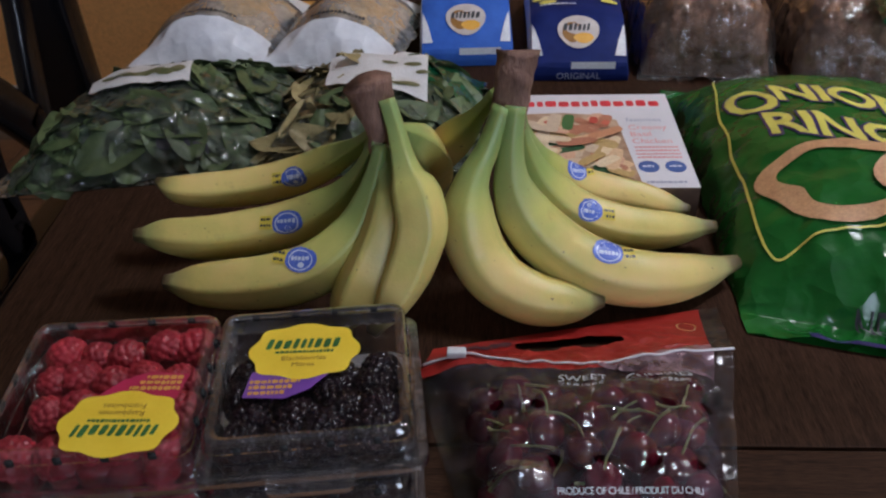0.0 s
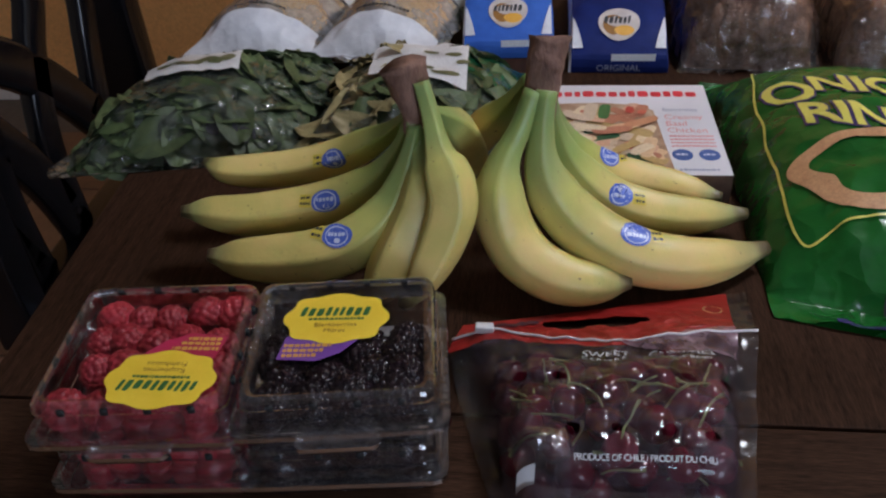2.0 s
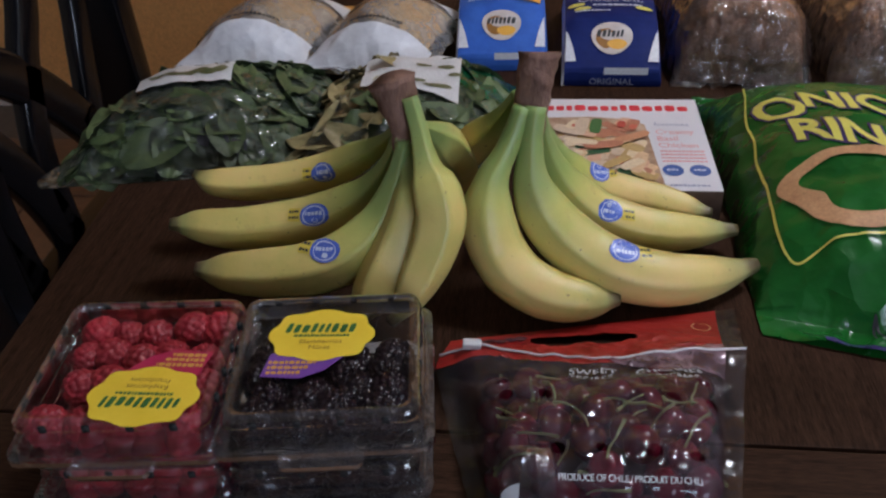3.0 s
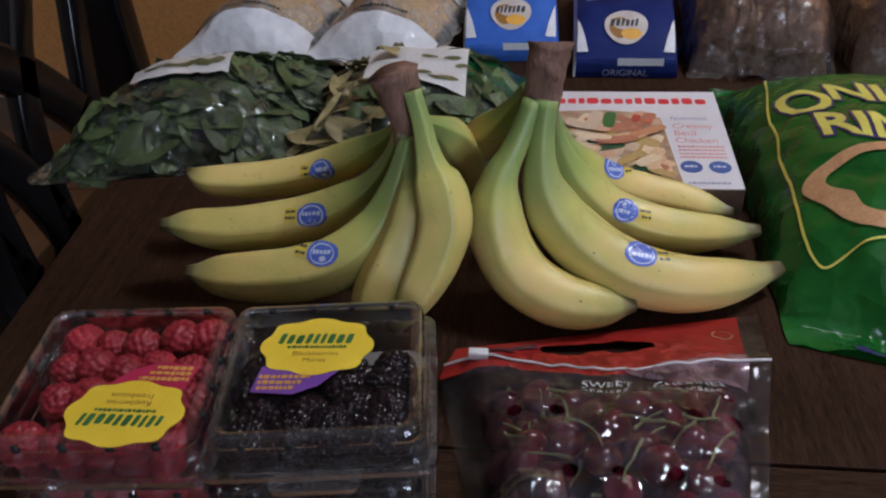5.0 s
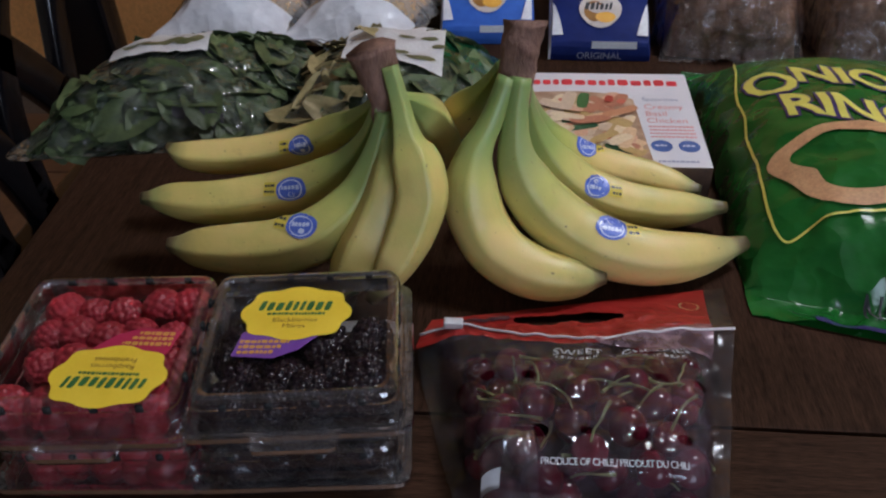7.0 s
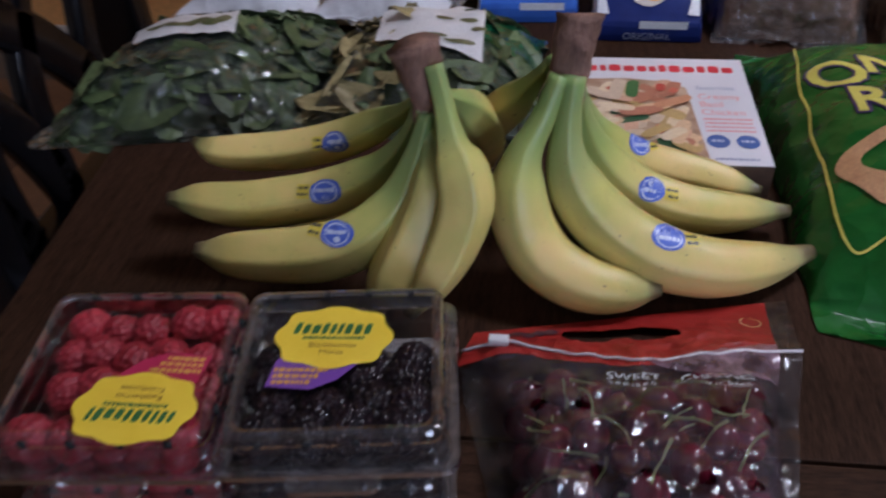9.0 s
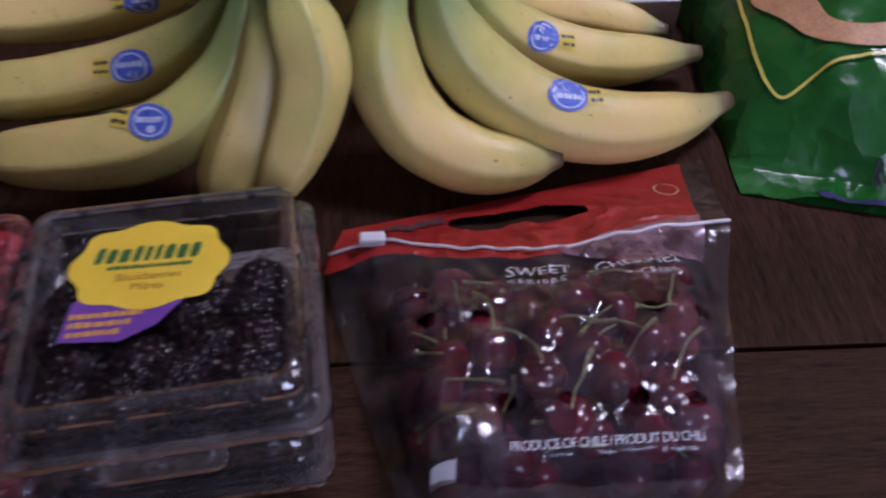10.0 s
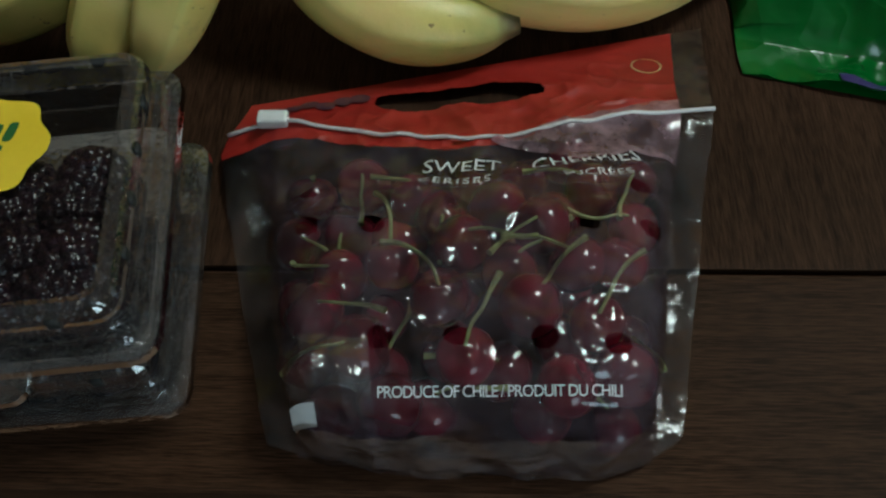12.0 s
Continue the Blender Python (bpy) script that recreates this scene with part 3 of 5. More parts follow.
def curved_slat(pts, wide, thick=0.026):
    """A flat bar in the plane of the chair's back, bent along pts (y, z), with rounded edges."""
    c = spline([(CX, y, z) for y, z in pts], 20)
    sec = [(thick / 2 * sx * fx, wide / 2 * sy * fy) for sx, sy in ((1, 1), (-1, 1), (-1, -1), (1, -1)) for fx, fy in (((1, 0.72), (0.86, 0.90), (0.55, 1)) if sx * sy > 0 else ((0.55, 1), (0.86, 0.90), (1, 0.72)))]
    bm = bmesh.new()
    rings = []
    for k, q in enumerate(c):
        d = (c[min(k + 1, 20)] - c[max(k - 1, 0)]).normalized()
        n = Vector((0, -d.z, d.y))
        rings.append([bm.verts.new(q + Vector((a, 0, 0)) + n * b) for a, b in sec])
    m = len(sec)
    for a, b in zip(rings, rings[1:]):
        for e in range(m):
            bm.faces.new((a[e], a[(e + 1) % m], b[(e + 1) % m], b[e]))
    bm.faces.new(rings[0][::-1])
    bm.faces.new(rings[-1])
    return bm


for nm, pts, wide in (("slat", [(1.075, 0.95), (1.037, 0.841), (0.998, 0.771), (0.966, 0.655), (0.972, 0.515)], 0.046), ("slat", [(1.185, 0.95), (1.159, 0.798), (1.142, 0.737), (1.112, 0.615)], 0.046),
                      ("slat", [(0.868, 0.80), (0.850, 0.701), (0.845, 0.627), (0.857, 0.512)], 0.046),
                      ("brace", [(0.83, 0.838), (0.897, 0.813), (0.967, 0.768), (1.042, 0.698), (1.113, 0.614)], 0.062), ("brace", [(0.815, 0.775), (0.855, 0.735), (0.901, 0.671), (0.936, 0.605), (0.970, 0.515)], 0.058),
                      ("brace", [(0.80, 0.66), (0.812, 0.61), (0.835, 0.555), (0.86, 0.512)], 0.055), ("brace", [(1.09, 0.66), (1.113, 0.614), (1.17, 0.56), (1.225, 0.525)], 0.050)):
    part(nm, curved_slat(pts, wide), M["black_wood"], chair)
for nm, a, b, w, h in (("back_post", (CX, 1.25, 0.46), (CX - 0.01, 1.245, 1.0), 0.05, 0.075), ("back_post", (CX, 0.79, 0.46), (CX - 0.01, 0.795, 1.0), 0.05, 0.055),
                       ("top_rail", (CX - 0.008, 0.79, 0.96), (CX - 0.008, 1.25, 0.96), 0.035, 0.07),
                       ("lower_rail", (CX, 0.79, 0.495), (CX, 1.25, 0.495), 0.045, 0.035),
                       ("leg", (CX, 1.25, 0.0), (CX, 1.25, 0.46), 0.045, 0.05), ("leg", (CX, 0.79, 0.0), (CX, 0.79, 0.46), 0.045, 0.05),
                       ("leg", (CX + 0.38, 1.23, 0.0), (CX + 0.38, 1.23, 0.43), 0.04, 0.04), ("leg", (CX + 0.38, 0.81, 0.0), (CX + 0.38, 0.81, 0.43), 0.04, 0.04)):
    part(nm, bar_bm(a, b, w, h, Vector((1, 0, 0)) if abs(b[2] - a[2]) > 0.1 else Vector((0, 0, 1)), 0.006), M["black_wood"], chair)
part("cushion", box_bm((CX + 0.026, 0.80, 0.471), (CX + 0.41, 1.225, 0.508), 0.012, 3), M["cushion"], chair, "blue-grey padded seat cushion")
part("seat", box_bm((CX - 0.01, 0.77, 0.43), (CX + 0.42, 1.27, 0.47), 0.012, 3), M["black_wood"], chair)

# ---- lamp and window fittings ----
m_glow, nt, p, out = nodes_of("lamp_glass")
p.inputs["Emission Color"].default_value, p.inputs["Emission Strength"].default_value = (1.0, 0.93, 0.88, 1), 27.0
lamp = thing("ceiling_lamp", (0.95, 0.80, H), "square white glass ceiling lamp", "lamp")
part("diffuser", box_bm((0.75, 0.60, H - 0.05), (1.15, 1.00, H - 0.012), 0.01, 3), m_glow, lamp)
part("frame", box_bm((0.73, 0.58, H - 0.011), (1.17, 1.02, H), 0.003), M["white_trim"], lamp)
win = tagged(thing("window_1", (1.3, Y0 - 0.06, 0.85), "white framed window with pale daylight", "window"), kind="structure")
for lo, hi in (((0.7, Y0 - 0.09, 0.85), (0.76, Y0 - 0.04, 2.15)), ((1.84, Y0 - 0.09, 0.85), (1.9, Y0 - 0.04, 2.15)), ((0.76, Y0 - 0.09, 0.85), (1.84, Y0 - 0.04, 0.91)), ((0.76, Y0 - 0.09, 2.09), (1.84, Y0 - 0.04, 2.15))):
    part("window_frame", box_bm(lo, hi, 0.004), M["white_trim"], win)
m_sky, nt, p, out = nodes_of("daylight_sky")
p.inputs["Base Color"].default_value = (0, 0, 0, 1)
p.inputs["Emission Color"].default_value, p.inputs["Emission Strength"].default_value = (0.75, 0.85, 1.0, 1), 1.2
solo("backdrop", box_bm((0.2, Y0 - 0.62, 0.3), (2.4, Y0 - 0.6, 2.8)), m_sky, "pale overcast sky outside the window", "sky", kind="structure")


# ---- bananas ----
RIDGE = radians(18)
SEC = radians(72)


def banana_shape(edge):
    """A rounded pentagon with uneven faces; edge: how sharp its ridges are."""
    def f(a, t):
        k = math.cos(SEC / 2) / math.cos((a - RIDGE) % SEC - SEC / 2)
        return 1.06 - edge * (1 - k) + 0.012 * math.cos(2 * a + 5 * t) + 0.010 * math.sin(9 * t + 3 * a)
    return f


def banana(bunch, pts, r, stickers=(), neck=0.33, edge=0.85, full=0.0):
    """One finger from tip to neck, in the curve of pts."""
    prof = [(0, 0.25), (0.02, 0.31), (0.045, 0.36), (0.08, 0.50), (0.13, 0.70), (0.19, 0.85), (0.27, 0.96), (0.42, 1.03), (0.58, 0.99), (0.68 + full * 0.4, 0.86), (0.76 + full, 0.62), (0.84 + full, 0.44), (0.92 + full * 0.5, neck), (1, neck * 0.95)]
    rad = lambda t: r * ipol(t, prof)
    bm, c = tube_bm(pts, rad, 44, 40, banana_shape(edge))
    skin = BVHTree.FromBMesh(bm)
    ob = part("banana", bm, M["banana"], bunch)
    for pos, ang, kind in stickers:
        pos = Vector(pos)
        k = min(range(3, len(c) - 3), key=lambda i: (c[i] - pos).length)
        d = (c[k + 1] - c[k - 1]).normalized()
        n0 = pos - c[k]
        n0 = (n0 - d * n0.dot(d)).normalized()
        s0 = d.cross(n0)
        step = (c[k + 1] - c[k - 1]).length / 2
        rot = radians(ang)

        def on_skin(x, y, k=k, n0=n0, d=d, s0=s0, step=step, rot=rot):
            a, b = x * math.cos(rot) - y * math.sin(rot), x * math.sin(rot) + y * math.cos(rot)
            f = k + a / step
            i = max(1, min(len(c) - 3, int(f)))
            cc = c[i].lerp(c[i + 1], f - i)
            t = f / 44
            dd = (c[i + 1] - c[i]).normalized()
            n1 = (n0 - dd * n0.dot(dd)).normalized()
            s1 = dd.cross(n1)
            rr = rad(t) * 1.036 + 0.0006
            th = b / rr
            out = math.cos(th) * n1 + math.sin(th) * s1
            at = skin.ray_cast(cc + out * rr * 2, -out)[0]
            return (at if at else cc + out * rr) + out * 0.0007

        rng = random.Random(len(OFF))
        st = part("sticker", lay(poly_bm(oval(0, 0, 0.0138, 0.0108), 0.003), on_skin, 0.0), M["sticker_blue"], ob, "blue oval fruit sticker")

        def higher(x, y):
            p = on_skin(x, y)
            return p + (p - c[k]).normalized() * 0.0004
        ring = bmesh.new()
        lo = [ring.verts.new((0.0108 * math.cos(k * math.pi / 16), 0.0089 * math.sin(k * math.pi / 16), 0)) for k in range(32)]
        hi = [ring.verts.new((0.0096 * math.cos(k * math.pi / 16), 0.0078 * math.sin(k * math.pi / 16), 0)) for k in range(32)]
        for k in range(32):
            ring.faces.new((lo[k], lo[(k + 1) % 32], hi[(k + 1) % 32], hi[k]))
        e = join(ring, bars_bm(-0.0085, 0.0085, -0.0032, 0.0036, rng, fine=0.004, low=0.4, high=0.9), poly_bm(oval(0.001, 0.0042, 0.0028, 0.0024, 10)))
        part("emblem", lay(e, higher, 0.0), M["sticker_white"], st)
        for sx in (kind,) if kind else ():
            e = poly_bm(rect(sx * 0.0135 + min(0, sx * 0.0105), -0.007, sx * 0.0135 + max(0, sx * 0.0105), 0.005), 0.004)
            tag = part("price_tag", lay(e, on_skin, 0.0003), M["sticker_yellow"], st)
            e = join(*[bars_bm(sx * 0.0135 + min(0, sx * 0.0105) + 0.001, sx * 0.0135 + max(0, sx * 0.0105) - 0.001, y, 0.0026, rng, fine=0.004) for y in (-0.005, 0.0005)])
            part("small_print", lay(e, higher, 0.0004), M["ink"], tag)
    return ob


def crown(bunch, pts, r0, r1, seed):
    bm, c = tube_bm(pts, lambda t: r0 + (r1 - r0) * t, 20, 14, lambda a, t: 1 + 0.16 * math.cos(2 * a) + 0.08 * math.cos(5 * a + 9 * t) + 0.05 * math.sin(3 * a + 17 * t))
    for v in bm.verts:
        v.co += noise.noise_vector(v.co * 120 + Vector((seed, 0, 0))) * 0.0022 + noise.noise_vector(v.co * 45 + Vector((0, seed, 0))) * 0.0045
    part("crown", bm, M["crown"], bunch, "brown dried crown of the bunch")


left = thing("banana_bunch", (-0.08, 0.56, T), "bunch of yellow bananas with green necks, fingers splayed", "bananas", "bananas on the table")
banana(left, [(-0.233, 0.646, 0.822), (-0.214, 0.637, 0.820), (-0.185, 0.641, 0.817), (-0.147, 0.647, 0.818), (-0.106, 0.647, 0.830), (-0.070, 0.631, 0.855), (-0.047, 0.606, 0.880), (-0.031, 0.582, 0.905)], 0.0160, [((-0.114, 0.618, 0.836), 8, -1)])
banana(left, [(-0.232, 0.576, 0.815), (-0.210, 0.580, 0.812), (-0.177, 0.579, 0.811), (-0.140, 0.582, 0.814), (-0.103, 0.586, 0.822), (-0.069, 0.587, 0.840), (-0.046, 0.583, 0.867), (-0.030, 0.574, 0.902)], 0.0182, [((-0.108, 0.566, 0.832), 12, -1)])
banana(left, [(-0.197, 0.533, 0.802), (-0.174, 0.533, 0.800), (-0.137, 0.532, 0.802), (-0.102, 0.534, 0.806), (-0.074, 0.539, 0.816), (-0.050, 0.549, 0.836), (-0.037, 0.559, 0.862), (-0.026, 0.570, 0.898)], 0.0208, [((-0.087, 0.525, 0.830), 25, -1)], full=0.05)
banana(left, [(-0.058, 0.496, 0.785), (-0.050, 0.510, 0.797), (-0.035, 0.529, 0.820), (-0.024, 0.545, 0.843), (-0.021, 0.557, 0.862), (-0.025, 0.567, 0.880), (-0.029, 0.571, 0.898)], 0.0212, neck=0.32, full=0.0)
banana(left, [(-0.035, 0.493, 0.785), (-0.021, 0.506, 0.803), (-0.007, 0.519, 0.828), (0.001, 0.530, 0.853), (-0.001, 0.537, 0.872), (-0.008, 0.548, 0.888), (-0.015, 0.565, 0.910), (-0.022, 0.575, 0.932)], 0.0186, neck=0.36, full=-0.05)
banana(left, [(0.006, 0.684, 0.780), (0.003, 0.678, 0.810), (0.000, 0.656, 0.840), (-0.010, 0.630, 0.872), (-0.024, 0.594, 0.900)], 0.0175)
banana(left, [(-0.150, 0.600, 0.770), (-0.110, 0.592, 0.772), (-0.075, 0.596, 0.79), (-0.052, 0.598, 0.83), (-0.036, 0.588, 0.89)], 0.017)
crown(left, [(-0.021, 0.573, 0.868), (-0.028, 0.580, 0.905), (-0.035, 0.582, 0.943)], 0.0075, 0.0162, 3)
right = thing("banana_bunch", (0.13, 0.6, T), "bunch of ripe yellow bananas with a brown crown standing up", "bananas", "bananas on the table")
banana(right, [(0.140, 0.548, 0.772), (0.118, 0.545, 0.772), (0.087, 0.545, 0.776), (0.059, 0.553, 0.788), (0.042, 0.564, 0.808), (0.035, 0.571, 0.834), (0.038, 0.580, 0.860), (0.050, 0.591, 0.884), (0.061, 0.602, 0.912)], 0.0218, neck=0.36, edge=0.30, full=-0.02)
banana(right, [(0.254, 0.596, 0.773), (0.221, 0.581, 0.773), (0.182, 0.570, 0.776), (0.144, 0.568, 0.784), (0.112, 0.574, 0.798), (0.084, 0.582, 0.822), (0.069, 0.587, 0.852), (0.067, 0.593, 0.882), (0.070, 0.602, 0.912)], 0.0232, [((0.143, 0.560, 0.814), -15, -1)], neck=0.36, edge=0.34, full=0.0)
banana(right, [(0.247, 0.644, 0.775), (0.215, 0.641, 0.775), (0.179, 0.634, 0.780), (0.148, 0.632, 0.788), (0.119, 0.634, 0.802), (0.093, 0.630, 0.832), (0.079, 0.623, 0.866), (0.072, 0.606, 0.905)], 0.0190, [((0.135, 0.616, 0.813), -12, -1)], edge=0.55)
banana(right, [(0.230, 0.669, 0.775), (0.210, 0.675, 0.775), (0.184, 0.681, 0.779), (0.152, 0.684, 0.785), (0.121, 0.677, 0.800), (0.093, 0.663, 0.830), (0.079, 0.638, 0.868), (0.072, 0.610, 0.905)], 0.0176, [((0.127, 0.672, 0.815), -18, -1)], edge=0.55)
banana(right, [(-0.003, 0.669, 0.785), (0.000, 0.681, 0.815), (0.018, 0.677, 0.840), (0.037, 0.662, 0.868), (0.056, 0.632, 0.908)], 0.0165)
crown(right, [(0.066, 0.605, 0.888), (0.067, 0.614, 0.916), (0.071, 0.624, 0.947)], 0.0095, 0.0130, 8)


# ---- berries ----
def berry_mesh(name, r, length, n, bump, seed, hollow, material, fine=5):
    """A cluster of drupelets: a rounded cone with swollen beads."""
    rng = random.Random(seed)
    pts = []
    for k in range(n):
        z = 1 - 2 * (k + 0.5) / n
        a = k * 2.399963 + rng.uniform(-0.12, 0.12)
        q = math.sqrt(1 - z * z)
        pts.append(Vector((q * math.cos(a), q * math.sin(a), z)))
    bm = bmesh.new()
    bmesh.ops.create_icosphere(bm, subdivisions=fine, radius=1)
    tree = mathutils.kdtree.KDTree(n)
    for k, q in enumerate(pts):
        tree.insert(q, k)
    tree.balance()
    cell = math.sqrt(4 * math.pi / n) * 0.56
    for v in bm.verts:
        d = v.co.normalized()
        near = tree.find(d)[2]
        k = math.sqrt(max(0.0, 1 - (near / cell) ** 2)) if near < cell else 0
        s = 1 - bump + bump * 1.25 * k
        taper = 1 - 0.20 * max(0, d.z) ** 2
        z = d.z
        if hollow and d.z < -0.80:
            z = -0.80 + (-0.80 - d.z) * 2.4
        v.co = Vector((d.x * r * s * taper, d.y * r * s * taper, z * length / 2 * s))
    me = bpy.data.meshes.new(name)
    bm.to_mesh(me)
    bm.free()
    me.materials.append(material)
    smooth(me)
    return me


RASP = [berry_mesh("raspberry", 0.0138, 0.027, 92, 0.105, s, True, M["rasp"]) for s in (1, 2, 3)]
BLACK = [berry_mesh("blackberry", 0.0150, 0.030, 96, 0.15, s, False, M["blackb"]) for s in (4, 5, 6)]
RASP_LOW = [berry_mesh("raspberry", 0.0138, 0.026, 60, 0.16, s, True, M["rasp"], 3) for s in (1, 2)]
BLACK_LOW = [berry_mesh("blackberry", 0.0150, 0.030, 60, 0.16, s, False, M["blackb"], 3) for s in (4, 5)]


def ring_pts(w, d, r, z, n=7):
    """A rounded rectangle round the origin."""
    out = []
    for q, (sx, sy) in enumerate(((1, 1), (-1, 1), (-1, -1), (1, -1))):
        for k in range(n):
            a = math.pi / 2 * (q + k / (n - 1))
            out.append(((w / 2 - r) * sx + r * math.cos(a), (d / 2 - r) * sy + r * math.sin(a), z))
    return out


def loft(rings, place):
    bm = bmesh.new()
    vs = [[bm.verts.new((*place(x, y), z)) for x, y, z in ring] for ring in rings]
    n = len(vs[0])
    for a, b in zip(vs, vs[1:]):
        for i in range(n):
            bm.faces.new((a[i], a[(i + 1) % n], b[(i + 1) % n], b[i]))
    return bm, vs


def upper_black(what, z0):
    """The top box of blackberries is not filled to its back."""
    return what == "blackberry" and z0 > T + 0.02


def clamshell(cx, cy, deg, z0, what, meshes, low, layers, seed, label, flip=False, w=0.134, d=0.129, h=0.047):
    """A clear hinged berry box with its fruit and its label; w, d: the rim."""
    rng = random.Random(seed)
    place = turned(cx, cy, deg)
    ob = thing("berry_box", (cx, cy, z0), label, "berry box", "berry boxes on the table")
    rim = z0 + 0.0205
    top = z0 + h
    bm, vs = loft([ring_pts(w - 0.022, d - 0.022, 0.008, z0 + 0.0006, 4), ring_pts(w - 0.020, d - 0.020, 0.009, z0 + 0.002, 4), ring_pts(w - 0.014, d - 0.014, 0.010, z0 + 0.011, 4), ring_pts(w - 0.012, d - 0.012, 0.010, z0 + 0.0115, 4), ring_pts(w - 0.009, d - 0.009, 0.010, rim - 0.002, 4),
                   ring_pts(w - 0.008, d - 0.008, 0.010, rim, 4), ring_pts(w, d, 0.010, rim, 4), ring_pts(w + 0.001, d + 0.001, 0.010, rim - 0.003, 4)], place)
    bm.faces.new(vs[0][::-1])
    part("tray", bm, M["clear_side"], ob, flat=True)
    prof = [(0.0, rim - 0.002), (0.0, rim + 0.0015), (0.0045, rim + 0.002), (0.0055, rim + 0.0075), (0.0075, rim + 0.008), (0.0085, top - 0.0085), (0.0070, top - 0.008), (0.0078, top - 0.0035), (0.0092, top - 0.0012), (0.0120, top - 0.0002), (0.0145, top - 0.0014)]
    bm, vs = loft([ring_pts(w - 2 * i, d - 2 * i, max(0.006, 0.010 - 0.2 * i), z, 5) for i, z in prof], place)
    lid = part("lid", bm, M["clear_side"], ob, "clear hinged lid with a moulded rim", flat=True)
    i = prof[-1][0]
    bm = bmesh.new()
    bm.faces.new([bm.verts.new((*place(x, y), z)) for x, y, z in ring_pts(w - 2 * i, d - 2 * i, max(0.006, 0.010 - 0.2 * i), prof[-1][1], 5)])
    part("lid_panel", bm, M["clear"], lid, flat=True)
    if z0 > T + 0.02:
        tab, vs = loft([ring_pts(0.05, 0.014, 0.005, rim + 0.001), ring_pts(0.05, 0.014, 0.005, rim - 0.002), ring_pts(0.044, 0.010, 0.004, rim - 0.006)], lambda x, y: place(x, y - d / 2 - 0.004))
        tab.faces.new(vs[0])
        part("latch", tab, M["clear_side"], ob, flat=True)
    for k in range(4):
        for side in range(4):
            t = (k - 1.5) * (0.026 if side % 2 == 0 else 0.022)
            px, py = ((t, -d / 2 + 0.0078), (w / 2 - 0.0078, t), (t, d / 2 - 0.0078), (-w / 2 + 0.0078, t))[side]
            sx, sy = (0.0022, 0.0012) if side % 2 == 0 else (0.0012, 0.0022)
            bm, vs = loft([ring_pts(2 * sx, 2 * sy, 0.0008, zz, 3) for zz in (top - 0.0080, top - 0.0038)], lambda x, y: place(x + px, y + py))
            bm.faces.new(vs[-1])
            bm.faces.new(vs[0][::-1])
            part("vent_slot", bm, M["vent"], lid)
    made = []
    back = 0.036 if upper_black(what, z0) else 0.0
    for z, nx, ny, gap in layers:
        for i in range(nx):
            for j in range(ny):
                if gap and rng.random() < gap:
                    continue
                x = (i - (nx - 1) / 2 + (0.14 if j % 2 else -0.14)) * (w - 0.056) / max(1, nx - 1) + rng.uniform(-0.0035, 0.0035)
                y = (j - (ny - 1) / 2) * (d - 0.050 - back) / max(1, ny - 1) - back / 2 + rng.uniform(-0.0035, 0.0035)
                b = new(what, rng.choice(meshes if z0 > T + 0.02 and z > 0.02 else low))
                X, Y = place(x, y)
                b.matrix_world = Matrix.Translation((X, Y, z0 + z + rng.uniform(-0.002, 0.002))) @ Euler((rng.uniform(-1.7, 1.7), rng.uniform(-1.7, 1.7), rng.uniform(0, 6))).to_matrix().to_4x4() @ Matrix.Diagonal((*(rng.uniform(0.84, 1.06),) * 3, 1))
                made.append(b)
    return ob, lid, place, top, made


def fruit_label(lid, place, top, cx, cy, deg, second, second_at, lines, lines_mat, seed):
    """Scalloped yellow sticker with a coloured one half under it."""
    rng = random.Random(seed)
    c, s = math.cos(radians(deg)), math.sin(radians(deg))

    def on(lift):
        return lambda x, y: (*place(cx + c * x - s * y, cy + s * x + c * y), top + lift)
    a, b = second_at
    leafy = [(a - 0.021, b - 0.010), (a + 0.004, b - 0.012), (a + 0.018, b - 0.005), (a + 0.030, b + 0.009), (a + 0.022, b + 0.017), (a - 0.004, b + 0.017), (a - 0.018, b + 0.010)]
    st = part("sticker", lay(poly_bm(leafy), on(0.0004), 0), second, lid, "small coloured leaf-shaped sticker")
    e = join(*[bars_bm(a - 0.018, a + 0.004 + 0.004 * k, b - 0.0085 + 0.0045 * k, 0.0030, rng) for k in range(3)])
    part("small_print", lay(e, on(0.0008), 0), M["label_orange"], st)
    main = part("brand_sticker", lay(poly_bm(oval(0, 0, 0.0330, 0.0238, 72, 8, 0.05, 2.4)), on(0.0007), 0), M["label_yellow"], lid, "scalloped yellow sticker with a dark green brand shape")
    part("brand_shape", lay(bars_bm(-0.0245, 0.0245, 0.0015, 0.0088, rng, 0.2, low=0.28, high=0.5), on(0.0010), 0), M["label_green"], main)
    part("small_print", lay(bars_bm(-0.018, 0.018, -0.0025, 0.0022, rng), on(0.0010), 0), M["label_green"], main)
    for k, line in enumerate(lines):
        t = text_bm(line, 0.0056)
        wd = max(v.co.x for v in t.verts)
        for v in t.verts:
            v.co.x -= wd / 2
            v.co.y -= 0.0088 + 0.0055 * k
        part("lettering", lay(t, on(0.0010), 0), lines_mat, main)


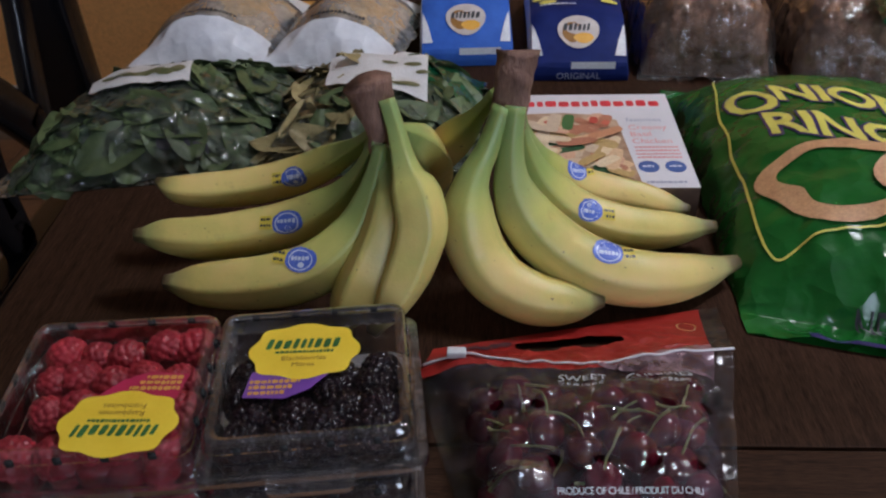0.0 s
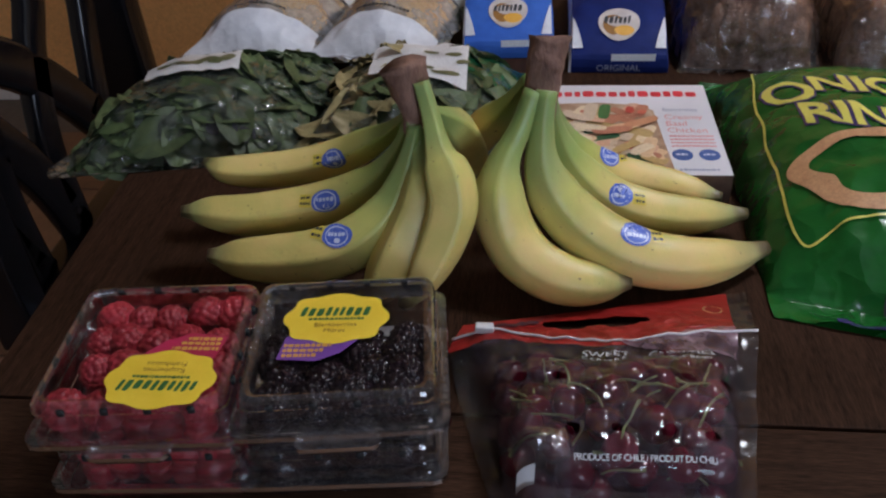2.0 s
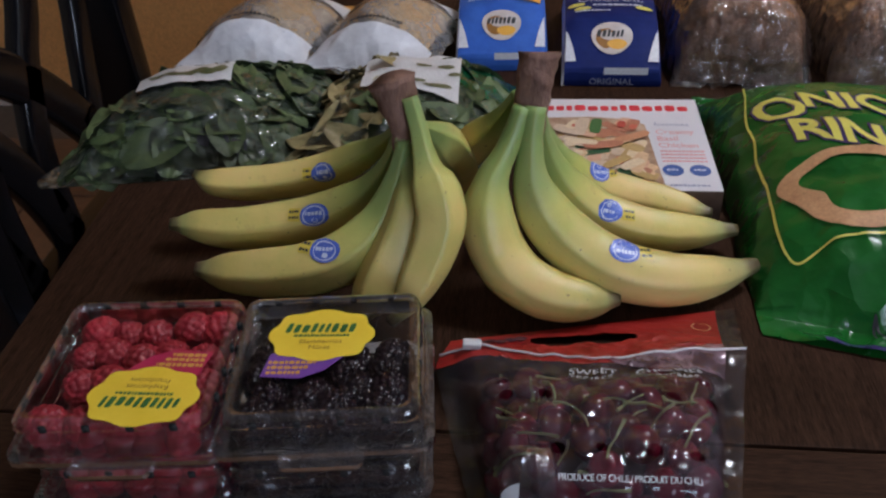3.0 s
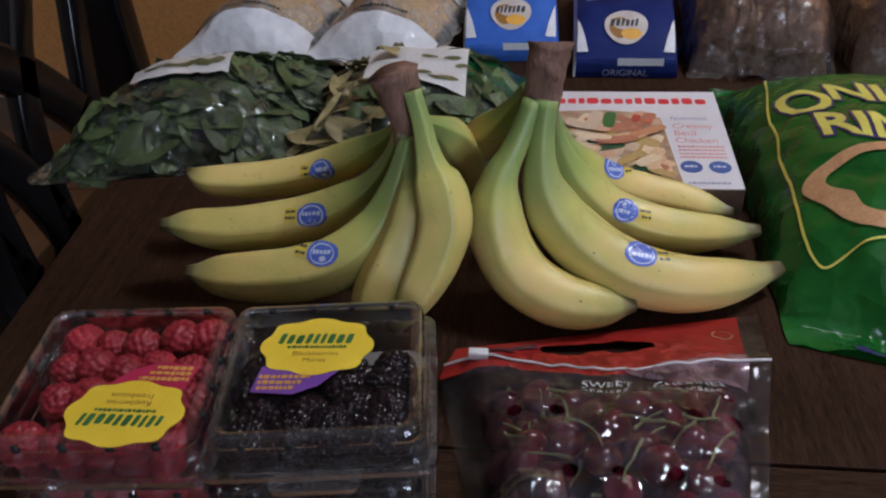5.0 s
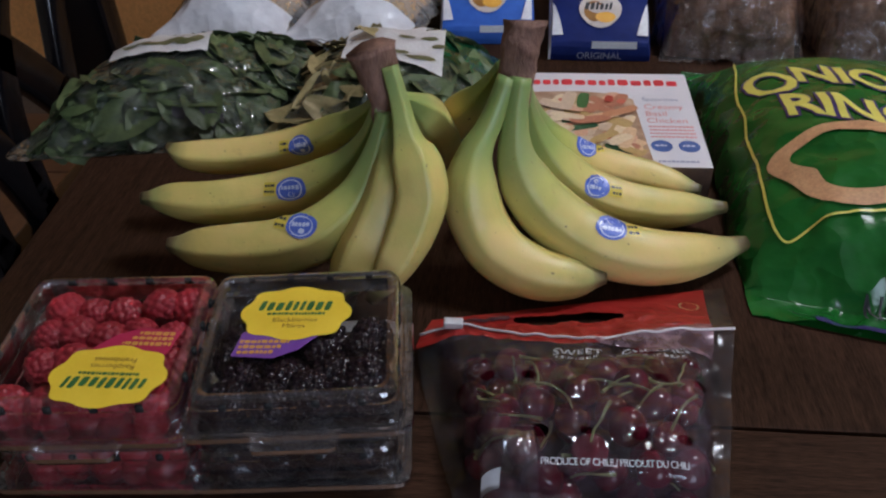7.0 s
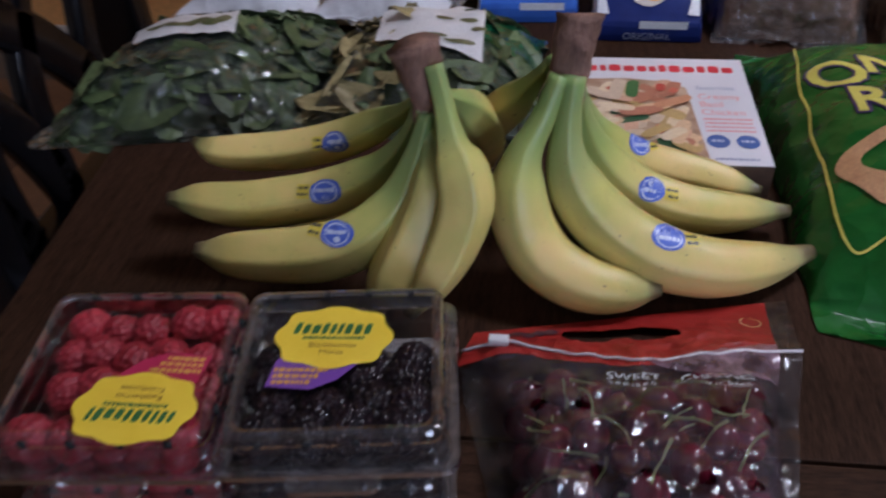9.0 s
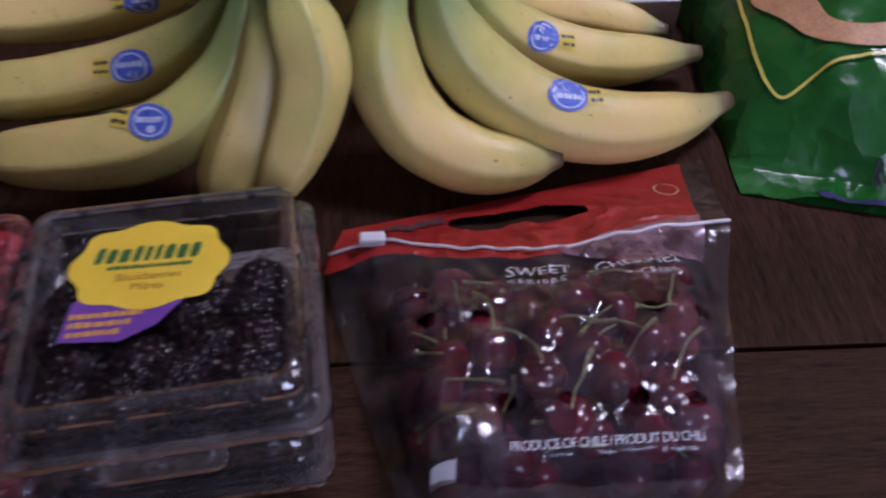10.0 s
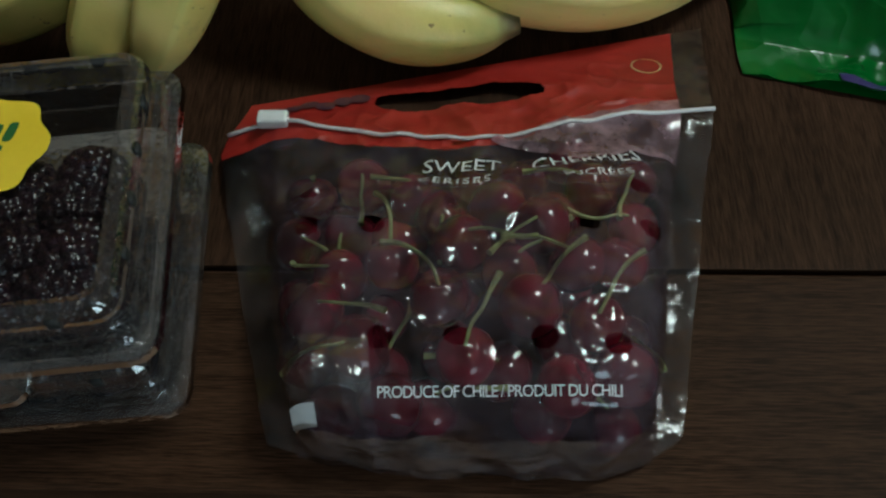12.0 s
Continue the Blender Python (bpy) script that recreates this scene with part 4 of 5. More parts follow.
for (cx, cy, deg, z0, h) in ((-0.178, 0.393, 4, T, 0.0465), (-0.180, 0.391, 5, T + 0.0435, 0.0465)):
    upper = z0 > T
    ob, lid, place, top, made = clamshell(cx, cy, deg, z0 + 0.0002, "raspberry", RASP, RASP_LOW, [(0.0145, 5, 4, 0), (0.0300, 5, 4, 0.05)], 11 if upper else 12,
                                          "clear plastic box of red raspberries" + (" stacked on another, yellow label" if upper else " under another box"))
    for b in made:
        tagged(b, "ripe red raspberry in a clear box", "raspberry", "raspberries in the boxes")
    if upper:
        fruit_label(lid, place, top, 0.017, -0.037, 176, M["label_crimson"], (-0.010, -0.029), ["Raspberries", "Framboises"], M["label_brown"], 5)
for (cx, cy, deg, z0, h) in ((-0.0605, 0.403, 6, T, 0.0447), (-0.0585, 0.404, 7, T + 0.0450, 0.044)):
    upper = z0 > T
    ob, lid, place, top, made = clamshell(cx, cy, deg, z0 + 0.0002, "blackberry", BLACK, BLACK_LOW, [(0.0165, 4, 4, 0), (0.0275, 4, 4, 0.0)], 21 if upper else 22,
                                          "clear plastic box of blackberries" + (" stacked on another, yellow label" if upper else " under another box"), h=h)
    for b in made:
        tagged(b, "glossy black blackberry in a clear box", "blackberry", "blackberries in the boxes")
    if upper:
        fruit_label(lid, place, top, -0.004, 0.014, -3, M["label_purple"], (-0.012, -0.028), ["Blackberries", "M\u00fbres"], M["label_brown"], 7)

# ---- the bag of cherries ----
PL = [(0.0, 0.040), (0.25, 0.026), (0.62, 0.007), (0.80, 0.000), (0.86, 0.002), (1.0, 0.008)]
PR = [(0.0, 0.200), (0.4, 0.218), (0.66, 0.226), (0.78, 0.229), (1.0, 0.234)]
PB = [(0.0, 0.340), (0.12, 0.335), (0.28, 0.330), (0.55, 0.330), (0.80, 0.330), (0.92, 0.337), (1.0, 0.345)]
PT = [(0.0, 0.512), (1.0, 0.563)]
PH = [(0.0, 0.002), (0.02, 0.030), (0.05, 0.048), (0.10, 0.054), (0.22, 0.054), (0.42, 0.048), (0.60, 0.036), (1.0, 0.030)]
ZIP = [(0, 0.86), (0.12, 0.82), (0.25, 0.765), (0.4, 0.707), (0.5, 0.682), (0.57, 0.672), (0.7, 0.690), (0.82, 0.697), (1, 0.664)]
RED = [(0, 0.78), (0.15, 0.765), (0.3, 0.70), (0.45, 0.660), (0.57, 0.655), (0.7, 0.690), (0.82, 0.697), (1, 0.664)]


def pouch(u, v):
    """The bag's upper film: a filled body, a ridge along the zip, a header that falls to the table."""
    x = ipol(v, PL) * (1 - u) + ipol(v, PR) * u
    yb, yt = ipol(u, PB), ipol(u, PT)
    y = yb + (yt - yb) * v
    zv = ipol(u, ZIP)
    w = max(0.0, 1 - abs(2 * (u - 0.07) / 0.86 - 1) ** (9 - 6 * min(1, v))) if 0.07 < u < 0.93 else 0.0
    k = min(1, max(0, (v - 0.45) / (zv - 0.45)))
    k = k * k * (3 - 2 * k)
    h = ipol(v, PH) * w ** 0.55
    ridge = ipol(u, [(0, 0.006), (0.12, 0.019), (0.5, 0.024), (1, 0.022)])
    h = h * (1 - k) + ridge * k
    if v > zv:
        h = 0.001 + (ridge - 0.001) * (1 - (v - zv) / (1 - zv)) ** 1.3
    q = Vector((x, y, 0))
    lump = 0.0032 * noise.noise(q * 42) + 0.0014 * noise.noise(q * 110 + Vector((5, 0, 0)))
    lump += 0.0022 * (1 - abs(noise.noise(Vector((x * 26, y * 60, 2.0))))) ** 6 + 0.0016 * (1 - abs(noise.noise(Vector((x * 75, y * 40, 8.0))))) ** 6
    calm = min(1, max(0.05, (abs(y - 0.343) - 0.004) / 0.012))
    z = T + 0.0015 + h + lump * calm * max(w, 0.3 * k) * min(1, 6 * (1 - v)) * min(1, 12 * v)
    if not 0.07 < u < 0.93:
        z += 0.002 * (1 + math.sin(v * 21)) * max(0, 1 - 1.5 * v)
    return Vector((x, y, max(z, T + 0.0012)))


def pouch_xy(x, y):
    """The film's place over a point of the table."""
    v = 0.5
    for _ in range(12):
        a, b = ipol(v, PL), ipol(v, PR)
        u = min(1, max(0, (x - a) / (b - a)))
        yb, yt = ipol(u, PB), ipol(u, PT)
        v = min(1, max(0, (y - yb) / (yt - yb)))
    return pouch(u, v)


def with_holes(bm, holes):
    """Cuts round holes: snaps near points to the rim, then takes the inside away."""
    for hx, hy, hr, hk in holes:
        for v in bm.verts:
            d = Vector((v.co.x - hx, (v.co.y - hy) * hk))
            if 0 < d.length and abs(d.length - hr) < 0.0009:
                d = d.normalized() * hr
                v.co.x, v.co.y = hx + d.x, hy + d.y / hk
    dead = [f for f in bm.faces if any(Vector((f.calc_center_median().x - hx, (f.calc_center_median().y - hy) * hk)).length < hr for hx, hy, hr, hk in holes)]
    bmesh.ops.delete(bm, geom=dead, context="FACES")
    return bm


HOLES = [(x, y, 0.0048, 1.15) for x, y in ((0.052, 0.437), (0.055, 0.413), (0.081, 0.412), (0.163, 0.412), (0.188, 0.414), (0.088, 0.362), (0.115, 0.362), (0.145, 0.362), (0.170, 0.361), (0.186, 0.436))]
cherry_bag = thing("cherry_bag", (0.11, 0.44, T), "clear zip bag of dark red cherries with a red header", "fruit bag")
part("film", with_holes(grid_bm(lambda u, v: pouch(0.07 + 0.86 * u, v * ipol(0.07 + 0.86 * u, RED)), 150, 120), HOLES), M["bag_clear"], cherry_bag, "clear film with punched holes")
part("side_seam", grid_bm(lambda u, v: pouch(0.07 * u, v * ipol(0.07 * u, RED)), 12, 90), M["bag_seam"], cherry_bag, "flat welded side seam of clear film")
part("side_seam", grid_bm(lambda u, v: pouch(0.93 + 0.07 * u, v), 12, 110), M["bag_seam"], cherry_bag, "flat welded side seam of clear film")
part("back_film", grid_bm(lambda u, v: Vector((*pouch(u, v * 0.99).xy, T + 0.0006)), 20, 20), M["clear"], cherry_bag)
hd = grid_bm(lambda u, v: pouch(0.93 * u, ipol(0.93 * u, RED) + (1 - ipol(0.93 * u, RED)) * v), 170, 70)
slot = []
for f in hd.faces:
    c = f.calc_center_median()
    x, y = c.x, c.y
    mid = 0.511 - 0.003 * math.sin((x - 0.066) / 0.084 * 5.5)
    half = 0.0085 * max(0, 1 - abs((x - 0.111) / 0.041) ** 5) ** 0.5
    if abs(y - mid) < half:
        slot.append(f)
bmesh.ops.delete(hd, geom=slot, context="FACES")
header = part("header", hd, M["bag_red"], cherry_bag, "red printed header with a handle slot")


def gusset(u, v):
    p = pouch(0.10 + 0.20 * u, 0.012 + 0.15 * v)
    n = noise.noise_vector(Vector((u * 3.3, v * 3.3, 4.0)))
    e = 16 * u * (1 - u) * v * (1 - v)
    return p + Vector((0.004 * n.x * e, 0.003 * n.y * e, 0.0012 + (0.0035 + 0.006 * abs(n.z)) * e))


def bottom_fold(u, v):
    p = pouch(0.08 + 0.84 * u, 0.026 * v)
    n = noise.noise_vector(Vector((u * 9, v * 1.5, 7.0)))
    e = min(1, 8 * u, 8 * (1 - u))
    return p + Vector((0.002 * n.x * e, -0.0015 + (0.003 * n.y - 0.002 * v) * e, 0.0008 + 0.004 * abs(n.z) * v * e))


part("bottom_fold", grid_bm(bottom_fold, 34, 4), M["gusset"], cherry_bag, "creased clear fold along the bag's bottom", flat=True)
part("gusset_fold", grid_bm(gusset, 7, 6), M["gusset"], cherry_bag, "creased clear fold at the bag's bottom corner", flat=True)
part("sheen_film", grid_bm(lambda u, v: pouch(0.55 + 0.38 * u, ipol(0.55 + 0.38 * u, ZIP) - (0.012 + 0.10 * min(1, 2.2 * u)) * (1 - v) + 0.05 * u * v) + Vector((0, 0, 0.0012)), 60, 20), M["bag_pink"], cherry_bag, "pink translucent film below the zip")
zp, _ = tube_bm([pouch(k / 24, ipol(k / 24, ZIP)) + Vector((0, 0, 0.0014)) for k in range(25)], lambda t: 0.0010, 72, 8)
zip_ob = part("zip", zp, M["zip"], cherry_bag, "milky zip strip")
q = pouch(0.115, ipol(0.115, ZIP))
part("slider", box_bm((q.x - 0.007, q.y - 0.0035, q.z), (q.x + 0.007, q.y + 0.0035, q.z + 0.006), 0.0014), M["bag_print"], zip_ob, "small white zip slider")


def bag_text(body, x, y, size, deg, spacing=1.0):
    t = text_bm(body, size, 0.0, 0.004, spacing)
    pl = turned(x, y, deg)
    part("lettering", lay(t, lambda a, b: pouch_xy(*pl(a, b)), 0.0009), M["bag_print"], cherry_bag)


bag_text("PRODUCE OF CHILE / PRODUIT DU CHILI", 0.088, 0.3412, 0.0050, 1.5, 0.88)
bag_text("SWEET", 0.097, 0.450, 0.0108, -4)
bag_text("CHERRIES", 0.144, 0.449, 0.0108, 9)
bag_text("CERISES", 0.096, 0.440, 0.0072, -3, 1.25)
bag_text("SUCR\u00c9ES", 0.156, 0.440, 0.0072, 7, 1.05)
bf = join(*[poly_bm(oval(0.031 + 0.008 * k, 0.5035 + 0.0018 * k + 0.002 * math.sin(2.2 * k), 0.0050, 0.0042, 12)) for k in range(5)])
part("fruit_print", lay(bf, pouch_xy, 0.0012), M["print_dark"], header, "dark printed fruit picture")
bf = poly_bm([turned(0.060, 0.340, -8)(a, b) for a, b in rect(-0.0055, -0.002, 0.0055, 0.002)], 0.004)
part("tag", lay(bf, pouch_xy, 0.0045), M["bag_print"], cherry_bag, "small white slip at the bag's bottom")
q = pouch_xy(0.205, 0.535)
rng = random.Random(3)
part("recycling_ring", lay(join(*[poly_bm([(0.0075 * r * math.cos(a), 0.0065 * r * math.sin(a)) for r, a in ((1, k / 4), (0.86, k / 4), (0.86, k / 4 + 0.2), (1, k / 4 + 0.2))]) for k in range(25)]), lambda a, b: pouch_xy(0.202 + a, 0.530 + b), 0.0009), M["bag_pink"], header)


def cherry_mesh(seed):
    bm = bmesh.new()
    bmesh.ops.create_uvsphere(bm, u_segments=24, v_segments=16, radius=1)
    for v in bm.verts:
        d = v.co.copy()
        r = 1 - 0.28 * max(0, d.z - 0.72) / 0.28 * 1.0 + 0.03 * math.cos(math.atan2(d.y, d.x) * 2 + seed)
        v.co = Vector((d.x * (1.03), d.y * 0.97, d.z * r * 0.93)) * 0.0125
    me = bpy.data.meshes.new("cherry")
    bm.to_mesh(me)
    bm.free()
    me.materials.append(M["cherry"])
    smooth(me)
    return me


CH = [cherry_mesh(s) for s in (0, 1, 2)]
rng = random.Random(8)
spots = []
for _ in range(9000):
    u, v = rng.uniform(0.12, 0.88), rng.uniform(0.04, 0.66)
    p = pouch(u, v)
    if p.z - T < 0.0285:
        continue
    z = T + 0.0135 if rng.random() < 0.3 else rng.uniform(max(T + 0.0135, p.z - 0.026), p.z - 0.0145)
    q = Vector((p.x, p.y, z))
    if any((q - s).length < 0.0218 for s in spots):
        continue
    if any(pouch_xy(q.x + a, q.y + b).z < q.z + 0.003 for a, b in ((0.0115, 0), (-0.0115, 0), (0, 0.0115), (0, -0.0115), (0.008, -0.008), (-0.008, -0.008))):
        continue
    spots.append(q)
for k, q in enumerate(spots):
    b = new("cherry", rng.choice(CH))
    tilt = Euler((rng.uniform(-1.5, 1.5), rng.uniform(-1.5, 1.5), rng.uniform(0, 6)))
    b.matrix_world = Matrix.Translation(q) @ tilt.to_matrix().to_4x4() @ Matrix.Diagonal((*(rng.uniform(0.92, 1.06),) * 3, 1))
    tagged(b, "dark red glossy cherry inside the clear bag", "cherry", "cherries in the bag")
    if k % 3 != 2:
        a = rng.uniform(0, 6.28)
        up = [q + Vector((0, 0, 0.009))]
        x, y = q.x, q.y
        for i in range(1, 5):
            a += rng.uniform(-0.4, 0.4)
            x, y = x + 0.0075 * math.cos(a), y + 0.0075 * math.sin(a)
            x, y = min(0.19, max(0.05, x)), min(0.45, max(0.352, y))
            up.append(Vector((x, y, min(pouch_xy(x, y).z - 0.0015, q.z + 0.011 + 0.001 * i))))
        bm, _ = tube_bm(up, lambda t: 0.0007 + 0.0007 * t ** 4, 14, 6)
        OFF[b.name] = Vector((0, 0, 0))
        me = bpy.data.meshes.new("stem")
        bm.transform(b.matrix_world.inverted())
        bm.to_mesh(me)
        bm.free()
        me.materials.append(M["stem"])
        s = new("stem", me)
        s.parent = b


# ---- pillow bags ----
class Pillow:
    """A filled bag lying on a parallelogram: corner, edges, height, crimped ends."""

    def __init__(self, corner, eu, ev, high, base=T, crimp=0.05, sharp=2.6, lump=0.004, freq=25.0, seed=0.0, lean=0.0, side=0.0, crease=0.0012, edge=0.5):
        self.edge = edge
        self.crease = crease
        self.o, self.u, self.v = Vector((*corner, 0)), Vector((*eu, 0)), Vector((*ev, 0))
        self.high, self.base, self.crimp, self.sharp, self.lump, self.freq, self.seed, self.lean, self.side = high, base, crimp, sharp, lump, freq, seed, lean, side

    def top(self, u, v, k=1.0):
        w = max(0.0, 1 - abs(2 * u - 1) ** self.sharp)
        e = max(0.0, min(1, (v - self.crimp) / (1 - 2 * self.crimp)))
        g = max(0.0, 1 - abs(2 * e - 1) ** (self.sharp + 0.6))
        p = self.o + self.u * u + self.v * v
        q = p + Vector((self.seed, 0, 0))
        n = noise.noise(q * self.freq) + 0.6 * noise.noise(q * self.freq * 2.3) + 0.35 * abs(noise.noise(q * self.freq * 4.1))
        s = (w * g) ** self.edge
        crease = math.sin(u * 34 + 4 * n) * self.crease * max(0, 1 - e * 5) * s + self.crease * abs(noise.noise(q * self.freq * 3.1)) * max(0, 1 - e * 4) * s
        z = self.high * s * (1 + self.lean * (v - 0.5)) + self.lump * n * min(1, 2.5 * s) * (1 + 260 * self.crease * max(0, 1 - 5 * v)) + crease
        pull = self.side * noise.noise(Vector((v * 7, self.seed, 1.0))) * (abs(2 * u - 1) ** 4) * (1 if u < 0.5 else -1)
        z += 0.0035 * (1 + math.sin(u * 23 + self.seed + 5 * noise.noise(q * 30))) * max(0, 1 - v / (self.crimp * 1.6)) * min(1, 12 * u, 12 * (1 - u))
        return Vector((p.x + pull, p.y, self.base + 0.001 + max(0.0008, z) * k))

    def uv(self, x, y):
        d = Vector((x, y, 0)) - self.o
        det = self.u.x * self.v.y - self.u.y * self.v.x
        return (d.x * self.v.y - d.y * self.v.x) / det, (self.u.x * d.y - self.u.y * d.x) / det

    def over(self, x, y):
        u, v = self.uv(x, y)
        return self.top(min(1, max(0, u)), min(1, max(0, v)))

    def sheet(self, nu, nv, u0=0.0, u1=1.0, v0=0.0, v1=1.0, lift=0.0):
        return grid_bm(lambda a, b: self.top(u0 + (u1 - u0) * a, v0 + (v1 - v0) * b) + Vector((0, 0, lift)), nu, nv)

    def under(self, nu=16, nv=20):
        return grid_bm(lambda a, b: self.top(a, 1 - b, 0.0), nu, nv)


# chips
chips = Pillow((0.251, 0.533), (0.315, -0.085), (0.003, 0.425), 0.090, crimp=0.06, crease=0.006, lump=0.004, freq=17, seed=3, side=0.01, edge=0.62)
chip_bag = thing("chip_bag", (0.40, 0.72, T), "green foil bag of onion ring chips lying on the table", "chip bag")
front = part("front", chips.sheet(110, 150), M["chips"], chip_bag, "green glossy foil front with printed onion rings")
part("back", chips.under(), M["chips_dark"], chip_bag)


def chip_frame(dx, dy):
    """Metres along the bag's width and length to the world."""
    return chips.o.x + dx * 0.965 + dy * 0.012, chips.o.y - dx * 0.26 + dy


def chip_print(bm, material, name, lift=0.0012, label=""):
    return part(name, lay(bm, lambda a, b: chips.over(*chip_frame(a, b)), lift), material, front, label)


part("side_panel", chips.sheet(16, 150, 0.0, 0.085, 0.07, 0.99, 0.0009), M["chips_dark"], front)
line = [(0.040, 0.365), (0.034, 0.335), (0.026, 0.26), (0.022, 0.18), (0.022, 0.10), (0.028, 0.058), (0.055, 0.068), (0.10, 0.076), (0.16, 0.080), (0.28, 0.082)]
ln = spline([(x, y, 0) for x, y in line], 160)
bm = bmesh.new()
prev = None
for k, p in enumerate(ln):
    d = (ln[min(k + 1, 160)] - ln[max(k - 1, 0)]).normalized()
    n = Vector((-d.y, d.x, 0)) * 0.0009
    cur = (bm.verts.new(p + n), bm.verts.new(p - n))
    if prev:
        bm.faces.new((prev[0], prev[1], cur[1], cur[0]))
    prev = cur
chip_print(bm, M["chips_yellow"], "yellow_border", 0.0026)


def onion_ring(cx, cy, a, b, wd, deg, seed):
    rg = random.Random(seed)
    bm = bmesh.new()
    pl = turned(cx, cy, deg)
    ph = rg.uniform(0, 6)
    pts = []
    n = 56
    for k in range(n):
        t = 2 * math.pi * k / n
        r = 1 + 0.07 * math.sin(3 * t + ph) + 0.04 * math.sin(5 * t)
        ww = wd * (1 + 0.25 * math.sin(2 * t + ph))
        pts.append([bm.verts.new((*pl((a * r - ww * f) * math.cos(t), (b * r - ww * f) * math.sin(t)), 0)) for f in (0, 0.33, 0.66, 1)])
    for k in range(n):
        for i in range(3):
            bm.faces.new((pts[k][i], pts[(k + 1) % n][i], pts[(k + 1) % n][i + 1], pts[k][i + 1]))
    return bm


chip_print(onion_ring(0.094, 0.130, 0.066, 0.048, 0.016, 8, 1), M["onion"], "onion_ring_print", 0.0022)
chip_print(onion_ring(0.172, 0.128, 0.056, 0.050, 0.015, 20, 2), M["onion"], "onion_ring_print", 0.0030)
chip_print(onion_ring(0.195, 0.075, 0.055, 0.040, 0.015, -35, 5), M["onion"], "onion_ring_print", 0.0038)
for body, x, y, size, bend in (("O", 0.032, 0.257, 0.064, 0), ("NION", 0.072, 0.262, 0.054, 0), ("RINGS", 0.052, 0.203, 0.056, 0)):
    for off, mt, lf, nm in ((0.0036, "chips_purple", 0.0024, "letter_shadow"), (0.0014, "chips_yellow", 0.0034, "lettering")):
        t = text_bm(body, size, off, 0.009, 0.95)
        for v in t.verts:
            if off > 0.004:
                v.co.x, v.co.y = v.co.x + 0.002, v.co.y - 0.003
            v.co.x, v.co.y = v.co.x * 0.80 + x, v.co.y + y - 0.34 * v.co.x - 0.2 * v.co.x ** 2
        chip_print(t, M[mt], nm, lf * 0.5, "" if mt == "chips_yellow" else "dark purple letter outline")
t = text_bm("NET WT", 0.019, 0, 0.006)
for v in t.verts:
    v.co.x, v.co.y = v.co.x + 0.082, v.co.y + 0.016
chip_print(t, M["ink"], "lettering", 0.0024)
for pts in (rect(0.045, -0.006, 0.10, 0.006), [(0.06, 0.372), (0.11, 0.366), (0.19, 0.365), (0.19, 0.372), (0.11, 0.383), (0.065, 0.387)]):
    chip_print(poly_bm(pts, 0.008), M["chips_purple"], "purple_patch")

# frozen meal carton
BX, BW, BY, BD, BH = 0.079, 0.163, 0.688, 0.188, 0.036
meal = thing("meal_carton", (0.16, 0.78, T), "white frozen pasta meal carton with a red title lying flat", "food box")
# mottled dark brown sides, much darker than the white top panel
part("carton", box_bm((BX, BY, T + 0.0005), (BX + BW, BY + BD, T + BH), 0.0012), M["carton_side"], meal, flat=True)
lid_ob = part("top_panel", box_bm((BX + 0.0003, BY + 0.0003, T + BH), (BX + BW - 0.0003, BY + BD - 0.0003, T + BH + 0.0006)), M["carton_white"], meal, "white printed top panel", flat=True)
ZB = T + BH + 0.0006


def flat_print(bm, material, name, lift=0.0004, parent=None, label=""):
    return part(name, lay(bm, lambda x, y: (BX + x, BY + y, ZB), lift), material, parent or lid_ob, label)


rng = random.Random(14)
photo = flat_print(poly_bm([(0.002, 0.006), (0.112, 0.004), (0.108, 0.060), (0.104, 0.128), (0.085, 0.140), (0.05, 0.145), (0.002, 0.142)]), M["plate"], "pasta_photo", 0.0004, None, "printed photo of pasta with vegetables")


def penne(x, y, ln, wd, deg):
    pl = turned(x, y, deg)
    k = rng.uniform(-3, 3)
    pts = [(a, b + 2.5 * k * a * a) for a, b in oval(0, 0, ln / 2, wd / 2, 18, power=3.4)]
    return poly_bm([pl(a, b) for a, b in pts])


for lvl, (nm, mt, cnt, l0, l1, w0, w1) in enumerate((("pasta_print", "pasta", 60, 0.024, 0.042, 0.010, 0.015), ("greens_print", "greens", 6, 0.020, 0.034, 0.008, 0.012), ("pepper_print", "reds", 9, 0.010, 0.02, 0.005, 0.009), ("pasta_print", "pasta", 16, 0.026, 0.042, 0.010, 0.014))):
    bms = []
    for i in range(cnt):
        x, y = rng.uniform(0.016, 0.094), rng.uniform(0.018, 0.128)
        b = penne(x, y, rng.uniform(l0, l1), rng.uniform(w0, w1), rng.choice((-35, -20, 10, 30, 50, 75)) + rng.uniform(-12, 12))
        for v in b.verts:
            v.co.z = i * 0.000012
        bms.append(b)
    bm = join(*bms)
    for v in bm.verts:
        v.co = Vector((BX + max(0.002, min(0.110, v.co.x)), BY + max(0.005, min(0.142, v.co.y)), ZB + 0.0008 + lvl * 0.0009 + v.co.z))
    part(nm, bm, M[mt], photo)
flat_print(bars_bm(0.004, 0.152, 0.159, 0.013, random.Random(4), 0.0, low=0.45, high=0.95), M["carton_red"], "brand_shape", label="red brand shape")
for body, y, size, mt in (("favorites", 0.125, 0.012, "grey_ink"), ("Creamy", 0.108, 0.014, "carton_pink"), ("Basil", 0.094, 0.014, "carton_pink"), ("Chicken", 0.080, 0.014, "carton_pink")):
    t = text_bm(body, size)
    for v in t.verts:
        v.co.x, v.co.y = v.co.x * 0.85 + 0.113, v.co.y + y
    flat_print(t, M[mt], "lettering")
